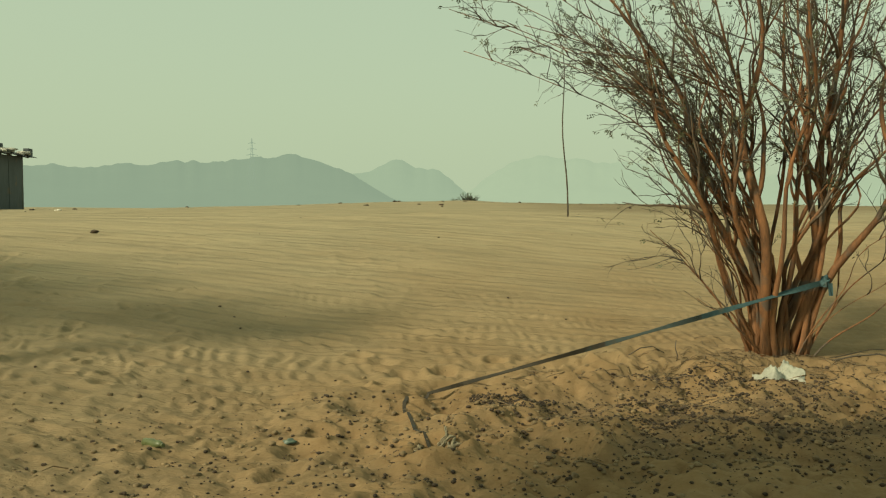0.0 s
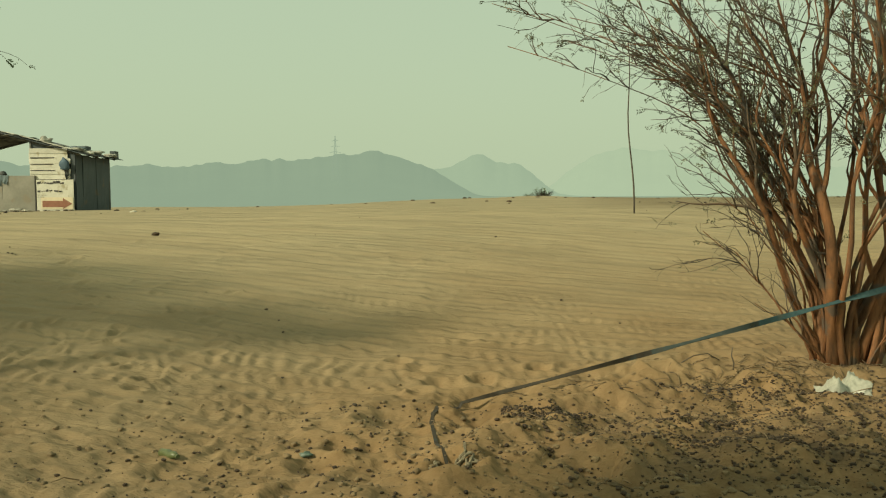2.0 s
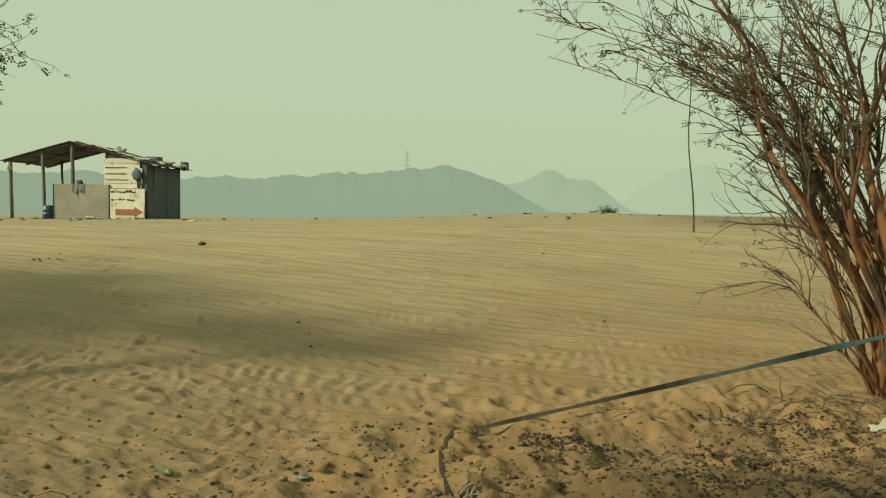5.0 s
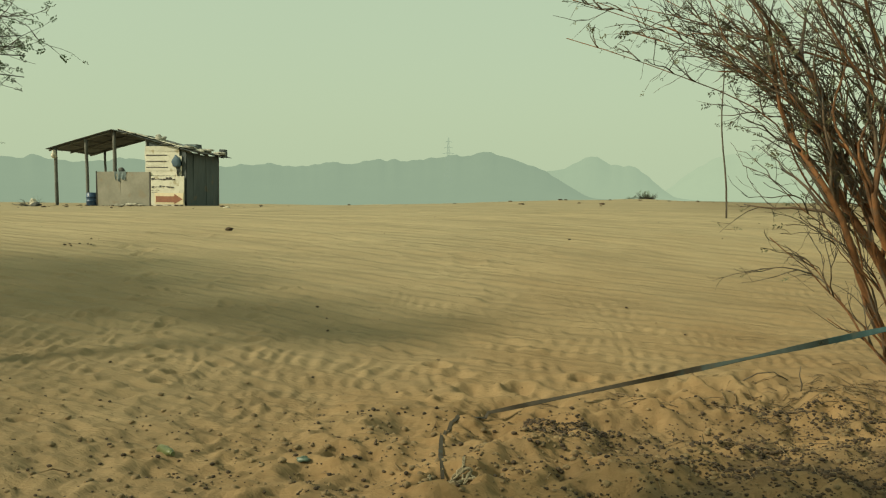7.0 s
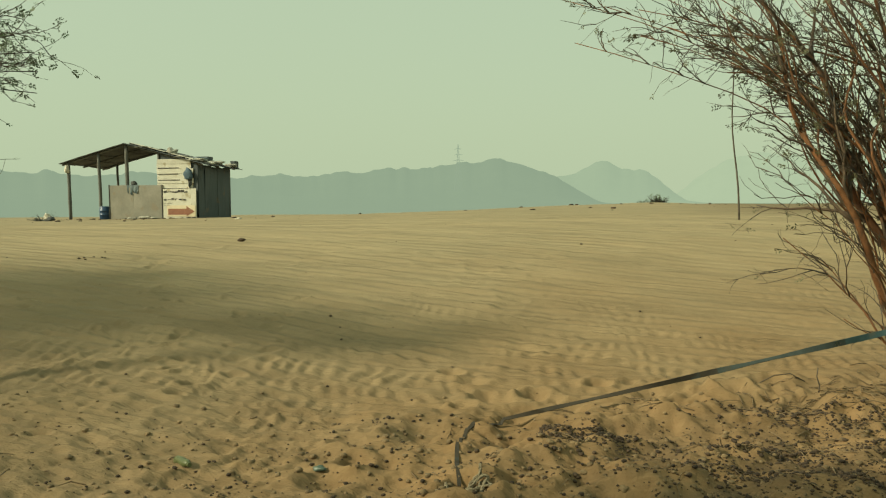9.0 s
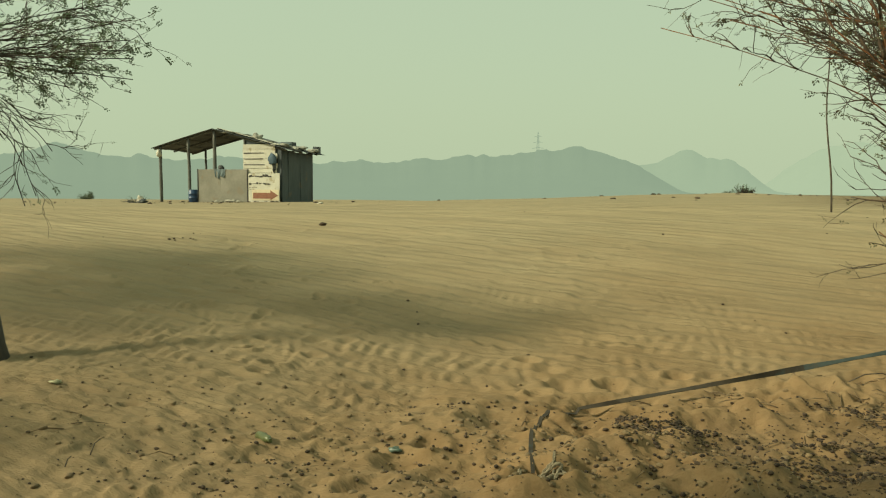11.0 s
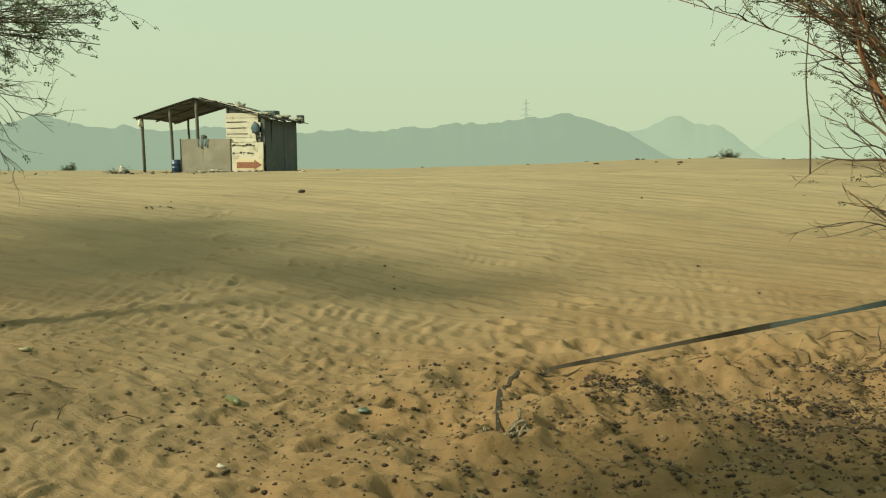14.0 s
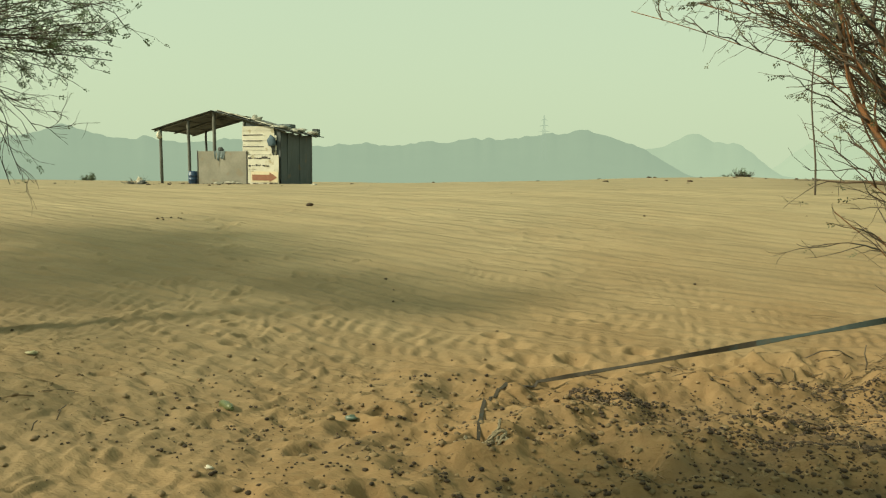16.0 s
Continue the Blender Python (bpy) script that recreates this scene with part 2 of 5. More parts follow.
LEAF_DRY = island_tone(surface("dusty_leaf", (0.06, 0.07, 0.035), (0.13, 0.125, 0.06), scale=6, rough=0.7, bump=0.0), 0.6, 1.3)
DUNG = island_tone(surface("dry_dung", (0.021, 0.014, 0.009), (0.068, 0.043, 0.023), scale=25, rough=0.9, bump=0.5), 0.6, 1.5)
CLOD = island_tone(surface("sand_clod", (0.16, 0.11, 0.058), (0.24, 0.17, 0.09), scale=20, rough=0.95, bump=0.6), 0.6, 1.05)
STRAW = island_tone(surface("straw", (0.09, 0.06, 0.035), (0.24, 0.17, 0.09), scale=20, rough=0.85, bump=0.0), 0.6, 1.2)


# ---- mesh tools ----
class Shape:
    """Points and faces of one mesh."""

    def __init__(self):
        self.v, self.f = [], []

    def add(self, verts, faces):
        n = len(self.v)
        self.v.extend(verts)
        self.f.extend([tuple(i + n for i in face) for face in faces])

    def tube(self, path, radii, sides=6, cap=True):
        n = len(self.v)
        ref = Vector((0.31, 0.17, 0.93))
        for i, p in enumerate(path):
            d = (path[min(i + 1, len(path) - 1)] - path[max(i - 1, 0)])
            d = d.normalized() if d.length > 1e-9 else Vector((0, 0, 1))
            a = d.cross(ref)
            a = a.normalized() if a.length > 1e-3 else d.orthogonal().normalized()
            b = d.cross(a)
            r = radii[i]
            for k in range(sides):
                w = 2 * math.pi * k / sides
                self.v.append(p + a * (r * math.cos(w)) + b * (r * math.sin(w)))
        for i in range(len(path) - 1):
            for k in range(sides):
                q = (k + 1) % sides
                self.f.append((n + i * sides + k, n + i * sides + q, n + (i + 1) * sides + q, n + (i + 1) * sides + k))
        if cap:
            self.f.append(tuple(n + k for k in range(sides))[::-1])
            last = n + (len(path) - 1) * sides
            self.f.append(tuple(last + k for k in range(sides)))

    def box(self, lo, hi, turn=None, wobble=0.0, rng=random):
        pts = []
        for z in (lo[2], hi[2]):
            for x, y in ((lo[0], lo[1]), (hi[0], lo[1]), (hi[0], hi[1]), (lo[0], hi[1])):
                p = Vector((x + rng.uniform(-wobble, wobble), y + rng.uniform(-wobble, wobble), z + rng.uniform(-wobble, wobble)))
                pts.append(turn @ p if turn else p)
        self.add(pts, [(3, 2, 1, 0), (4, 5, 6, 7), (0, 1, 5, 4), (1, 2, 6, 5), (2, 3, 7, 6), (3, 0, 4, 7)])

    def mesh(self, name, material, smooth=False):
        me = bpy.data.meshes.new(name)
        me.from_pydata(self.v, [], self.f)
        me.materials.append(material)
        if smooth:
            me.polygons.foreach_set("use_smooth", [True] * len(me.polygons))
        me.update()
        return me


def bevelled(shape, width):
    """The shape with its edges rounded off."""
    bm = bmesh.new()
    vs = [bm.verts.new(v) for v in shape.v]
    for f in shape.f:
        bm.faces.new([vs[i] for i in f])
    bmesh.ops.bevel(bm, geom=bm.edges[:], offset=width, segments=2, affect='EDGES', profile=0.6)
    out = Shape()
    bm.verts.index_update()
    out.add([v.co.copy() for v in bm.verts], [tuple(v.index for v in f.verts) for f in bm.faces])
    bm.free()
    return out


def part(name, shape, material, parent=None, label="", smooth=False, kind=""):
    ob = new(name, shape.mesh(name, material, smooth))
    if parent:
        ob.parent = parent
    return tagged(ob, label=label, kind=kind)


def empty(name, m, label, category, group="", kind=""):
    ob = new(name)
    ob.empty_display_size = 0.2
    ob.matrix_basis = m
    return tagged(ob, label, category, group, kind)


def lattice(xi, yi, seed):
    h = (xi.astype(np.int64) * 374761393 + yi.astype(np.int64) * 668265263 + seed * 974634777) & 0xFFFFFFFF
    h = ((h ^ (h >> 13)) * 1274126177) & 0xFFFFFFFF
    return ((h ^ (h >> 16)) & 0xFFFF) / 65535.0


def vnoise(x, y, seed=0):
    """Smooth value noise, -1 to 1."""
    xi, yi = np.floor(x), np.floor(y)
    fx, fy = x - xi, y - yi
    fx, fy = fx ** 3 * (fx * (fx * 6 - 15) + 10), fy ** 3 * (fy * (fy * 6 - 15) + 10)
    a, b = lattice(xi, yi, seed), lattice(xi + 1, yi, seed)
    c, d = lattice(xi, yi + 1, seed), lattice(xi + 1, yi + 1, seed)
    return 2 * ((a * (1 - fx) + b * fx) * (1 - fy) + (c * (1 - fx) + d * fx) * fy) - 1


def fbm(x, y, seed=0, octaves=4):
    out, k = 0, 1.0
    for i in range(octaves):
        out = out + k * vnoise(x * 2 ** i + 17.3 * i, y * 2 ** i - 9.1 * i, seed + i)
        k *= 0.5
    return out


def step(a, b, v):
    t = np.clip((v - a) / (b - a), 0, 1)
    return t * t * (3 - 2 * t)


# ---- ground ----
def lie(x, y):
    """The lie of the land: a flat before the camera, a dune that rises to a crest, a far plain beyond it."""
    u = y - 0.35 * np.minimum(x, 4)
    r = np.hypot(x, y)
    h = 1.24 * step(6.4, 15.6, u)
    h = h + 0.17 * step(-1.2, -3.4, x) * step(2, 4, y) * step(10.5, 7, y)
    h = h + 0.10 * np.exp(-((x - 3.0) ** 2 + (y - 8.0) ** 2) / 0.9)
    h = h + 0.085 * np.exp(-((x - 0.44) ** 2 / 0.07 + (y - 5.36) ** 2 / 0.045)) + 0.05 * np.exp(-((x - 1.1) ** 2 / 0.10 + (y - 5.0) ** 2 / 0.05))
    h = h + 0.24 * step(-9, 0, x) * step(13, 26, u) - 0.23 * step(-6, -14, x) * step(14, 25, u)
    h = h + 0.10 * np.exp(-((x - 0.6) ** 2 / 3 + (y - 36.6) ** 2 / 5))
    h = h * (1 - step(40, 85, r) * step(5, 30, y)) + 0.05 * fbm(x / 7, y / 7, 3, 3) * step(8, 14, u)
    return h - 16 * step(70, 300, r)


PITS = np.random.RandomState(5)
pits = []
for _ in range(165):
    px, py = PITS.uniform(-2.6, 3.8), PITS.uniform(3.3, 7.6)
    pits.append((px, py, PITS.uniform(0.06, 0.16), PITS.uniform(0.6, 1.3), PITS.uniform(0, 3.14), PITS.uniform(0.018, 0.058) * (0.3 if px < -0.9 else 1)))
# tread marks that climb the dune
for k in range(16):
    pits.append((-2.5 - 0.20 * k + 0.14 * (k % 2), 5.9 + 0.26 * k, 0.09, 0.6, 0.2 + 0.5 * (k % 3), 0.03))
for _ in range(40):
    px = PITS.uniform(-6.2, -2.2)
    pits.append((px, 4.2 - 0.75 * px + PITS.normal(0.3, 0.9), PITS.uniform(0.06, 0.10), PITS.uniform(0.4, 0.8), PITS.uniform(-0.6, 0.9), PITS.uniform(0.016, 0.03)))
pits += [(-1.58, 4.48, 0.13, 0.9, 0.4, 0.018), (-0.6, 5.1, 0.17, 0.7, 0.3, 0.024)]
# deep prints of the hobbled feet, and steps towards the tree
for px, py in ((1.56, 7.45), (1.85, 7.85), (0.08, 4.1), (0.02, 4.75), (0.8, 4.87), (0.2, 5.45)):
    pits.append((px, py, 0.16, 0.85, 0.5, 0.06))


def relief(x, y):
    """Ripples, prints and trodden lumps on the sand."""
    u = y - 0.35 * np.minimum(x, 4)
    near = step(30, 14, np.hypot(x, y))
    trod = step(7.4, 6.2, u + 0.5 * vnoise(x * 1.1, y * 1.1, 41)) * step(-1.5, 0.4, x + 0.5 * vnoise(x, y, 42))
    left = step(0.2, -1.4, x) * step(7.2, 5.4, u)
    uz = u + 0.7 * vnoise(x * 0.8, y * 0.8, 43) + 0.3 * vnoise(x * 2.3, y * 2.3, 44)
    ripple = step(8.0, 9.8, uz)
    wx = x + 0.3 * vnoise(x * 0.9, y * 0.9, 11) + 0.08 * vnoise(x * 3, y * 3, 12)
    wy = y + 0.22 * vnoise(x * 0.7, y * 0.5, 13) + 0.07 * vnoise(x * 2.3, y * 3.1, 14)
    # upper slope: long even ripples across the wind, broken here and there
    wy2 = y + 0.10 * vnoise(x * 0.5, y * 0.5, 13) + 0.03 * vnoise(x * 1.5, y * 3.1, 14) + 0.012 * vnoise(x * 4.5, y * 6, 17)
    ph = (wy2 + 0.10 * np.minimum(x, 0) - 0.04 * np.maximum(x, 0)) * 2 * np.pi / 0.245 + 1.3 * vnoise(x * 0.5, y * 0.9, 15)
    wave = np.sin(ph - 0.35 * np.sin(ph))
    patch = 0.65 + 0.35 * vnoise(x * 0.8, y * 1.3, 16)
    z = ripple * near * 0.018 * wave * patch
    # foot of the dune: short crests that run up the slope
    foot = step(5.6, 6.7, uz) * step(10.4, 8.8, uz) * step(-6.5, -4.5, x)
    across = x * 0.97 + y * 0.24 + 0.13 * vnoise(x * 0.9, y * 0.8, 18) + 0.045 * vnoise(x * 2.6, y * 2.2, 19)
    ph2 = across * 2 * np.pi / 0.15 + 2.4 * vnoise(x * 1.7, y * 1.9, 20) + 1.1 * vnoise(x * 4.1, y * 3.3, 27)
    ph3 = wy * 2 * np.pi / 0.40 + 3.2 * vnoise(x * 2.1, y * 1.6, 21) + 1.6 * x
    broken = (0.5 + 0.5 * np.sin(ph3)) * np.clip(0.75 + 0.6 * vnoise(x * 1.3, y * 1.3, 29), 0.15, 1.2)
    cusp = np.sin(ph2 + 1.3 * np.sin(0.5 * ph3 + 2 * vnoise(x * 1.1, y * 1.7, 30)))
    z = z + foot * (0.0085 * cusp * broken + 0.005 * wave * (1.1 - broken) + 0.010 * fbm(x * 1.6, y * 1.6, 24, 2))
    ridge = 1 - np.abs(vnoise(wx * 2.1 + 0.4 * wy, wy * 5.2, 51)) * 2
    ridge2 = 1 - np.abs(vnoise(wx * 3.7 - 0.5 * wy, wy * 8.5, 52)) * 2
    curl = step(4.4, 6.2, u) * step(15, 11, u) * step(1.8, 0.2, x) * (0.6 + 0.4 * vnoise(x * 0.9, y * 0.9, 53))
    z = z + curl * (0.013 * ridge + 0.010 * ridge2) + left * 0.007 * ridge2
    z = z + trod * (0.066 * fbm(x * 2.1, y * 2.1, 22, 3) + 0.027 * fbm(x * 6, y * 6, 23, 4))
    z = z + left * (0.014 * fbm(x * 2.2, y * 2.6, 25, 3) + 0.008 * fbm(x * 8, y * 11, 26, 3))
    z = z + near * (0.008 - 0.0055 * ripple) * fbm(x * 5, y * 10, 28, 3)
    # fine crust, broken into short crests by the wind and by feet
    crust = step(8.0, 6.0, y) * step(-5.5, -4.0, x) * step(5.0, 3.6, x)
    c1 = 1 - 2 * np.abs(vnoise(wx * 7.0 + 0.7 * wy, wy * 10.5, 61))
    c2 = 1 - 2 * np.abs(vnoise(wx * 15 - 2 * wy, wy * 21 + wx * 2, 62))
    z = z + crust * (0.6 + 0.4 * vnoise(x * 1.6, y * 1.6, 63)) * (0.013 * c1 + 0.0095 * c2)
    for px, py, r, flat, turn, deep in pits:
        m = (np.abs(x - px) < 3 * r) & (np.abs(y - py) < 3 * r)
        if m.any():
            dx, dy = x[m] - px, y[m] - py
            a, b = dx * math.cos(turn) + dy * math.sin(turn), (dy * math.cos(turn) - dx * math.sin(turn)) / flat
            d = np.abs(np.sqrt(a * a + b * b) / r + 0.15 * vnoise(x[m] * 14, y[m] * 14, 31))
            z[m] += deep * (-np.exp(-(d / 0.8) ** 2.6) + 0.5 * np.exp(-((d - 1.3) / 0.42) ** 2))
    return z * step(-4.5, -2.5, y) * step(-13, -9, x) * step(11, 8, x)


def height(x, y):
    ax, ay = np.array([float(x)]), np.array([float(y)])
    return float((lie(ax, ay) + relief(ax, ay))[0])


def graded(lo, hi, step_in, reach_lo, reach_hi, ratio=1.13):
    """Even lines from lo to hi that grow apart outwards to the reaches."""
    inner = list(np.arange(lo, hi, step_in))
    out, d = [], step_in
    v = inner[-1]
    while v < reach_hi:
        d *= ratio
        v += d
        out.append(v)
    low, d, v = [], step_in, lo
    while v > reach_lo:
        d *= ratio
        v -= d
        low.append(v)
    return np.array(low[::-1] + inner + out)


gx = np.concatenate([graded(-6.5, -4.2, 0.026, -3600, -4.25, 1.05), np.arange(-4.2, 3.8, 0.0165), graded(3.8, 5.2, 0.026, 3.75, 3600, 1.05)])
gx = np.unique(np.round(gx, 3))
gy = np.concatenate([graded(-3.0, 3.0, 0.045, -3600, 2.99), np.arange(3.0, 6.6, 0.0155), np.arange(6.61, 9.4, 0.025), np.arange(9.43, 13.6, 0.034), np.arange(13.64, 17.5, 0.045)])
gy = np.concatenate([gy, graded(17.5, 17.6, 0.05, 17.55, 3600)[1:]])
gy = np.unique(np.round(gy, 4))
GX, GY = np.meshgrid(gx, gy)
fx, fy = GX.ravel(), GY.ravel()
fz = lie(fx, fy) + relief(fx, fy)
nx, ny = len(gx), len(gy)
idx = np.arange(nx * ny).reshape(ny, nx)
quads = np.stack([idx[:-1, :-1], idx[:-1, 1:], idx[1:, 1:], idx[1:, :-1]], -1).reshape(-1, 4)
gm = bpy.data.meshes.new("ground")
gm.vertices.add(nx * ny)
gm.vertices.foreach_set("co", np.stack([fx, fy, fz], -1).ravel())
gm.loops.add(len(quads) * 4)
gm.loops.foreach_set("vertex_index", quads.ravel())
gm.polygons.add(len(quads))
gm.polygons.foreach_set("loop_start", np.arange(len(quads)) * 4)
gm.polygons.foreach_set("use_smooth", np.ones(len(quads), bool))
gm.update(calc_edges=True)
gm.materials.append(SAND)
tagged(new("ground", gm), "rippled golden desert sand, trodden and littered in front", "sand", kind="structure")


# ---- hills ----
def hills(name, radius, deep, material, seed, peaks, label, base):
    """A ridge on an arc: peaks are (bearing to the right of +y in degrees, height in degrees, width)."""
    th = np.radians(np.arange(-75, 60, 0.2))
    deg = np.degrees(th)
    top = base[0] * step(base[2] + 2.6, base[2] - 2.6, deg * base[1])
    for at, high, wide in peaks:
        top = top + high * np.exp(-np.abs((deg - at) / wide) ** 1.6)
    top = top + (0.15 * fbm(deg * 0.7, deg * 0 + seed, seed, 4) + 0.045 * fbm(deg * 2.3, deg * 0 + seed + 5, seed + 2, 3)) * np.clip(top, 0, 1)
    rows = []
    shape = Shape()
    ks = np.linspace(0, 1, 14)
    for k in ks:
        r = radius + deep * k
        rough = 0.006 * fbm(deg * 1.3 + 50, deg * 0 + k * 9, seed + 7, 4) * math.sin(math.pi * min(k * 1.6, 1))
        prof = math.sin(0.5 * math.pi * min(k / 0.7, 1)) ** 1.1 if k <= 0.7 else 1 - 0.8 * (k - 0.7) / 0.3
        z = radius * np.tan(np.radians(np.clip(top * prof + rough * np.clip(top, 0, 1), -0.2, 9))) * (r / radius) - 40 * (k == 0)
        rows.append(np.stack([r * np.sin(th), r * np.cos(th), z], -1))
    pts = np.concatenate(rows)
    n = len(th)
    shape.v = [Vector(p) for p in pts]
    shape.f = [(j * n + i, j * n + i + 1, (j + 1) * n + i + 1, (j + 1) * n + i) for j in range(len(ks) - 1) for i in range(n - 1)]
    ob = new(name, shape.mesh(name, material, True))
    return tagged(ob, label, "hills", kind="structure")


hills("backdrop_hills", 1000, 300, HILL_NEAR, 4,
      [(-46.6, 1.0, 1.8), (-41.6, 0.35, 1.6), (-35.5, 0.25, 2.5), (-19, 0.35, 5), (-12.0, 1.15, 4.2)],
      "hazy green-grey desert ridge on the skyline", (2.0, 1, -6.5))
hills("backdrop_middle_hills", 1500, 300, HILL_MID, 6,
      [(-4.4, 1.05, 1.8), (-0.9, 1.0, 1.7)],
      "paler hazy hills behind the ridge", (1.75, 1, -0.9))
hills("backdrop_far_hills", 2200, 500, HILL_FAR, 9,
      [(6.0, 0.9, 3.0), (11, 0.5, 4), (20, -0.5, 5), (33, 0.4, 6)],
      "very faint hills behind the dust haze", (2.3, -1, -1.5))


# ---- trees ----
def curve_to(a, b, p, q, steps, rng, wander):
    """From a to b: sideways as t**p, upwards as t**q, with a wandering line."""
    pts = []
    ph = [rng.uniform(0, 6.28) for _ in range(4)]
    span = (b - a).length
    for i in range(steps + 1):
        t = i / steps
        w = wander * span * math.sin(math.pi * min(t * 1.2, 1))
        pts.append(Vector((a.x + (b.x - a.x) * t ** p + w * math.sin(5 * t + ph[0]) + 0.4 * w * math.sin(13 * t + ph[2]),
                           a.y + (b.y - a.y) * t ** p + w * math.sin(4.3 * t + ph[1]) + 0.4 * w * math.sin(11 * t + ph[3]),
                           a.z + (b.z - a.z) * t ** q)))
    return pts


def shoot(start, way, length, bend, rng, steps=5, jitter=0.16):
    pts, d, p = [start.copy()], way.normalized(), start.copy()
    for _ in range(steps):
        d = (d + bend * (1 / steps) + Vector((rng.gauss(0, jitter), rng.gauss(0, jitter), rng.gauss(0, jitter)))).normalized()
        p = p + d * (length / steps)
        pts.append(p.copy())
    return pts


def spray(leaves, at, way, rng, size, count):
    """A small feathered leaf: pairs of leaflets along a stalk."""
    d = way.normalized()
    side = d.cross(Vector((rng.gauss(0, 1), rng.gauss(0, 1), rng.gauss(0, 1)))).normalized()
    nrm = d.cross(side)
    for k in range(count):
        if rng.random() < 0.2:
            continue
        s = 1 if k % 2 else -1
        o = at + d * (size * (k // 2 + rng.uniform(0.1, 0.9)) / (count / 2))
        ln, w = size * rng.uniform(0.30, 0.52), size * rng.uniform(0.09, 0.15)
        tip = o + (side * s + d * rng.uniform(0.2, 0.9) + nrm * rng.uniform(-0.6, 0.6)).normalized() * ln
        mid = (o + tip) / 2
        leaves.add([o, mid + d * w + nrm * w * 0.3, tip, mid - d * w], [(0, 1, 2, 3)])


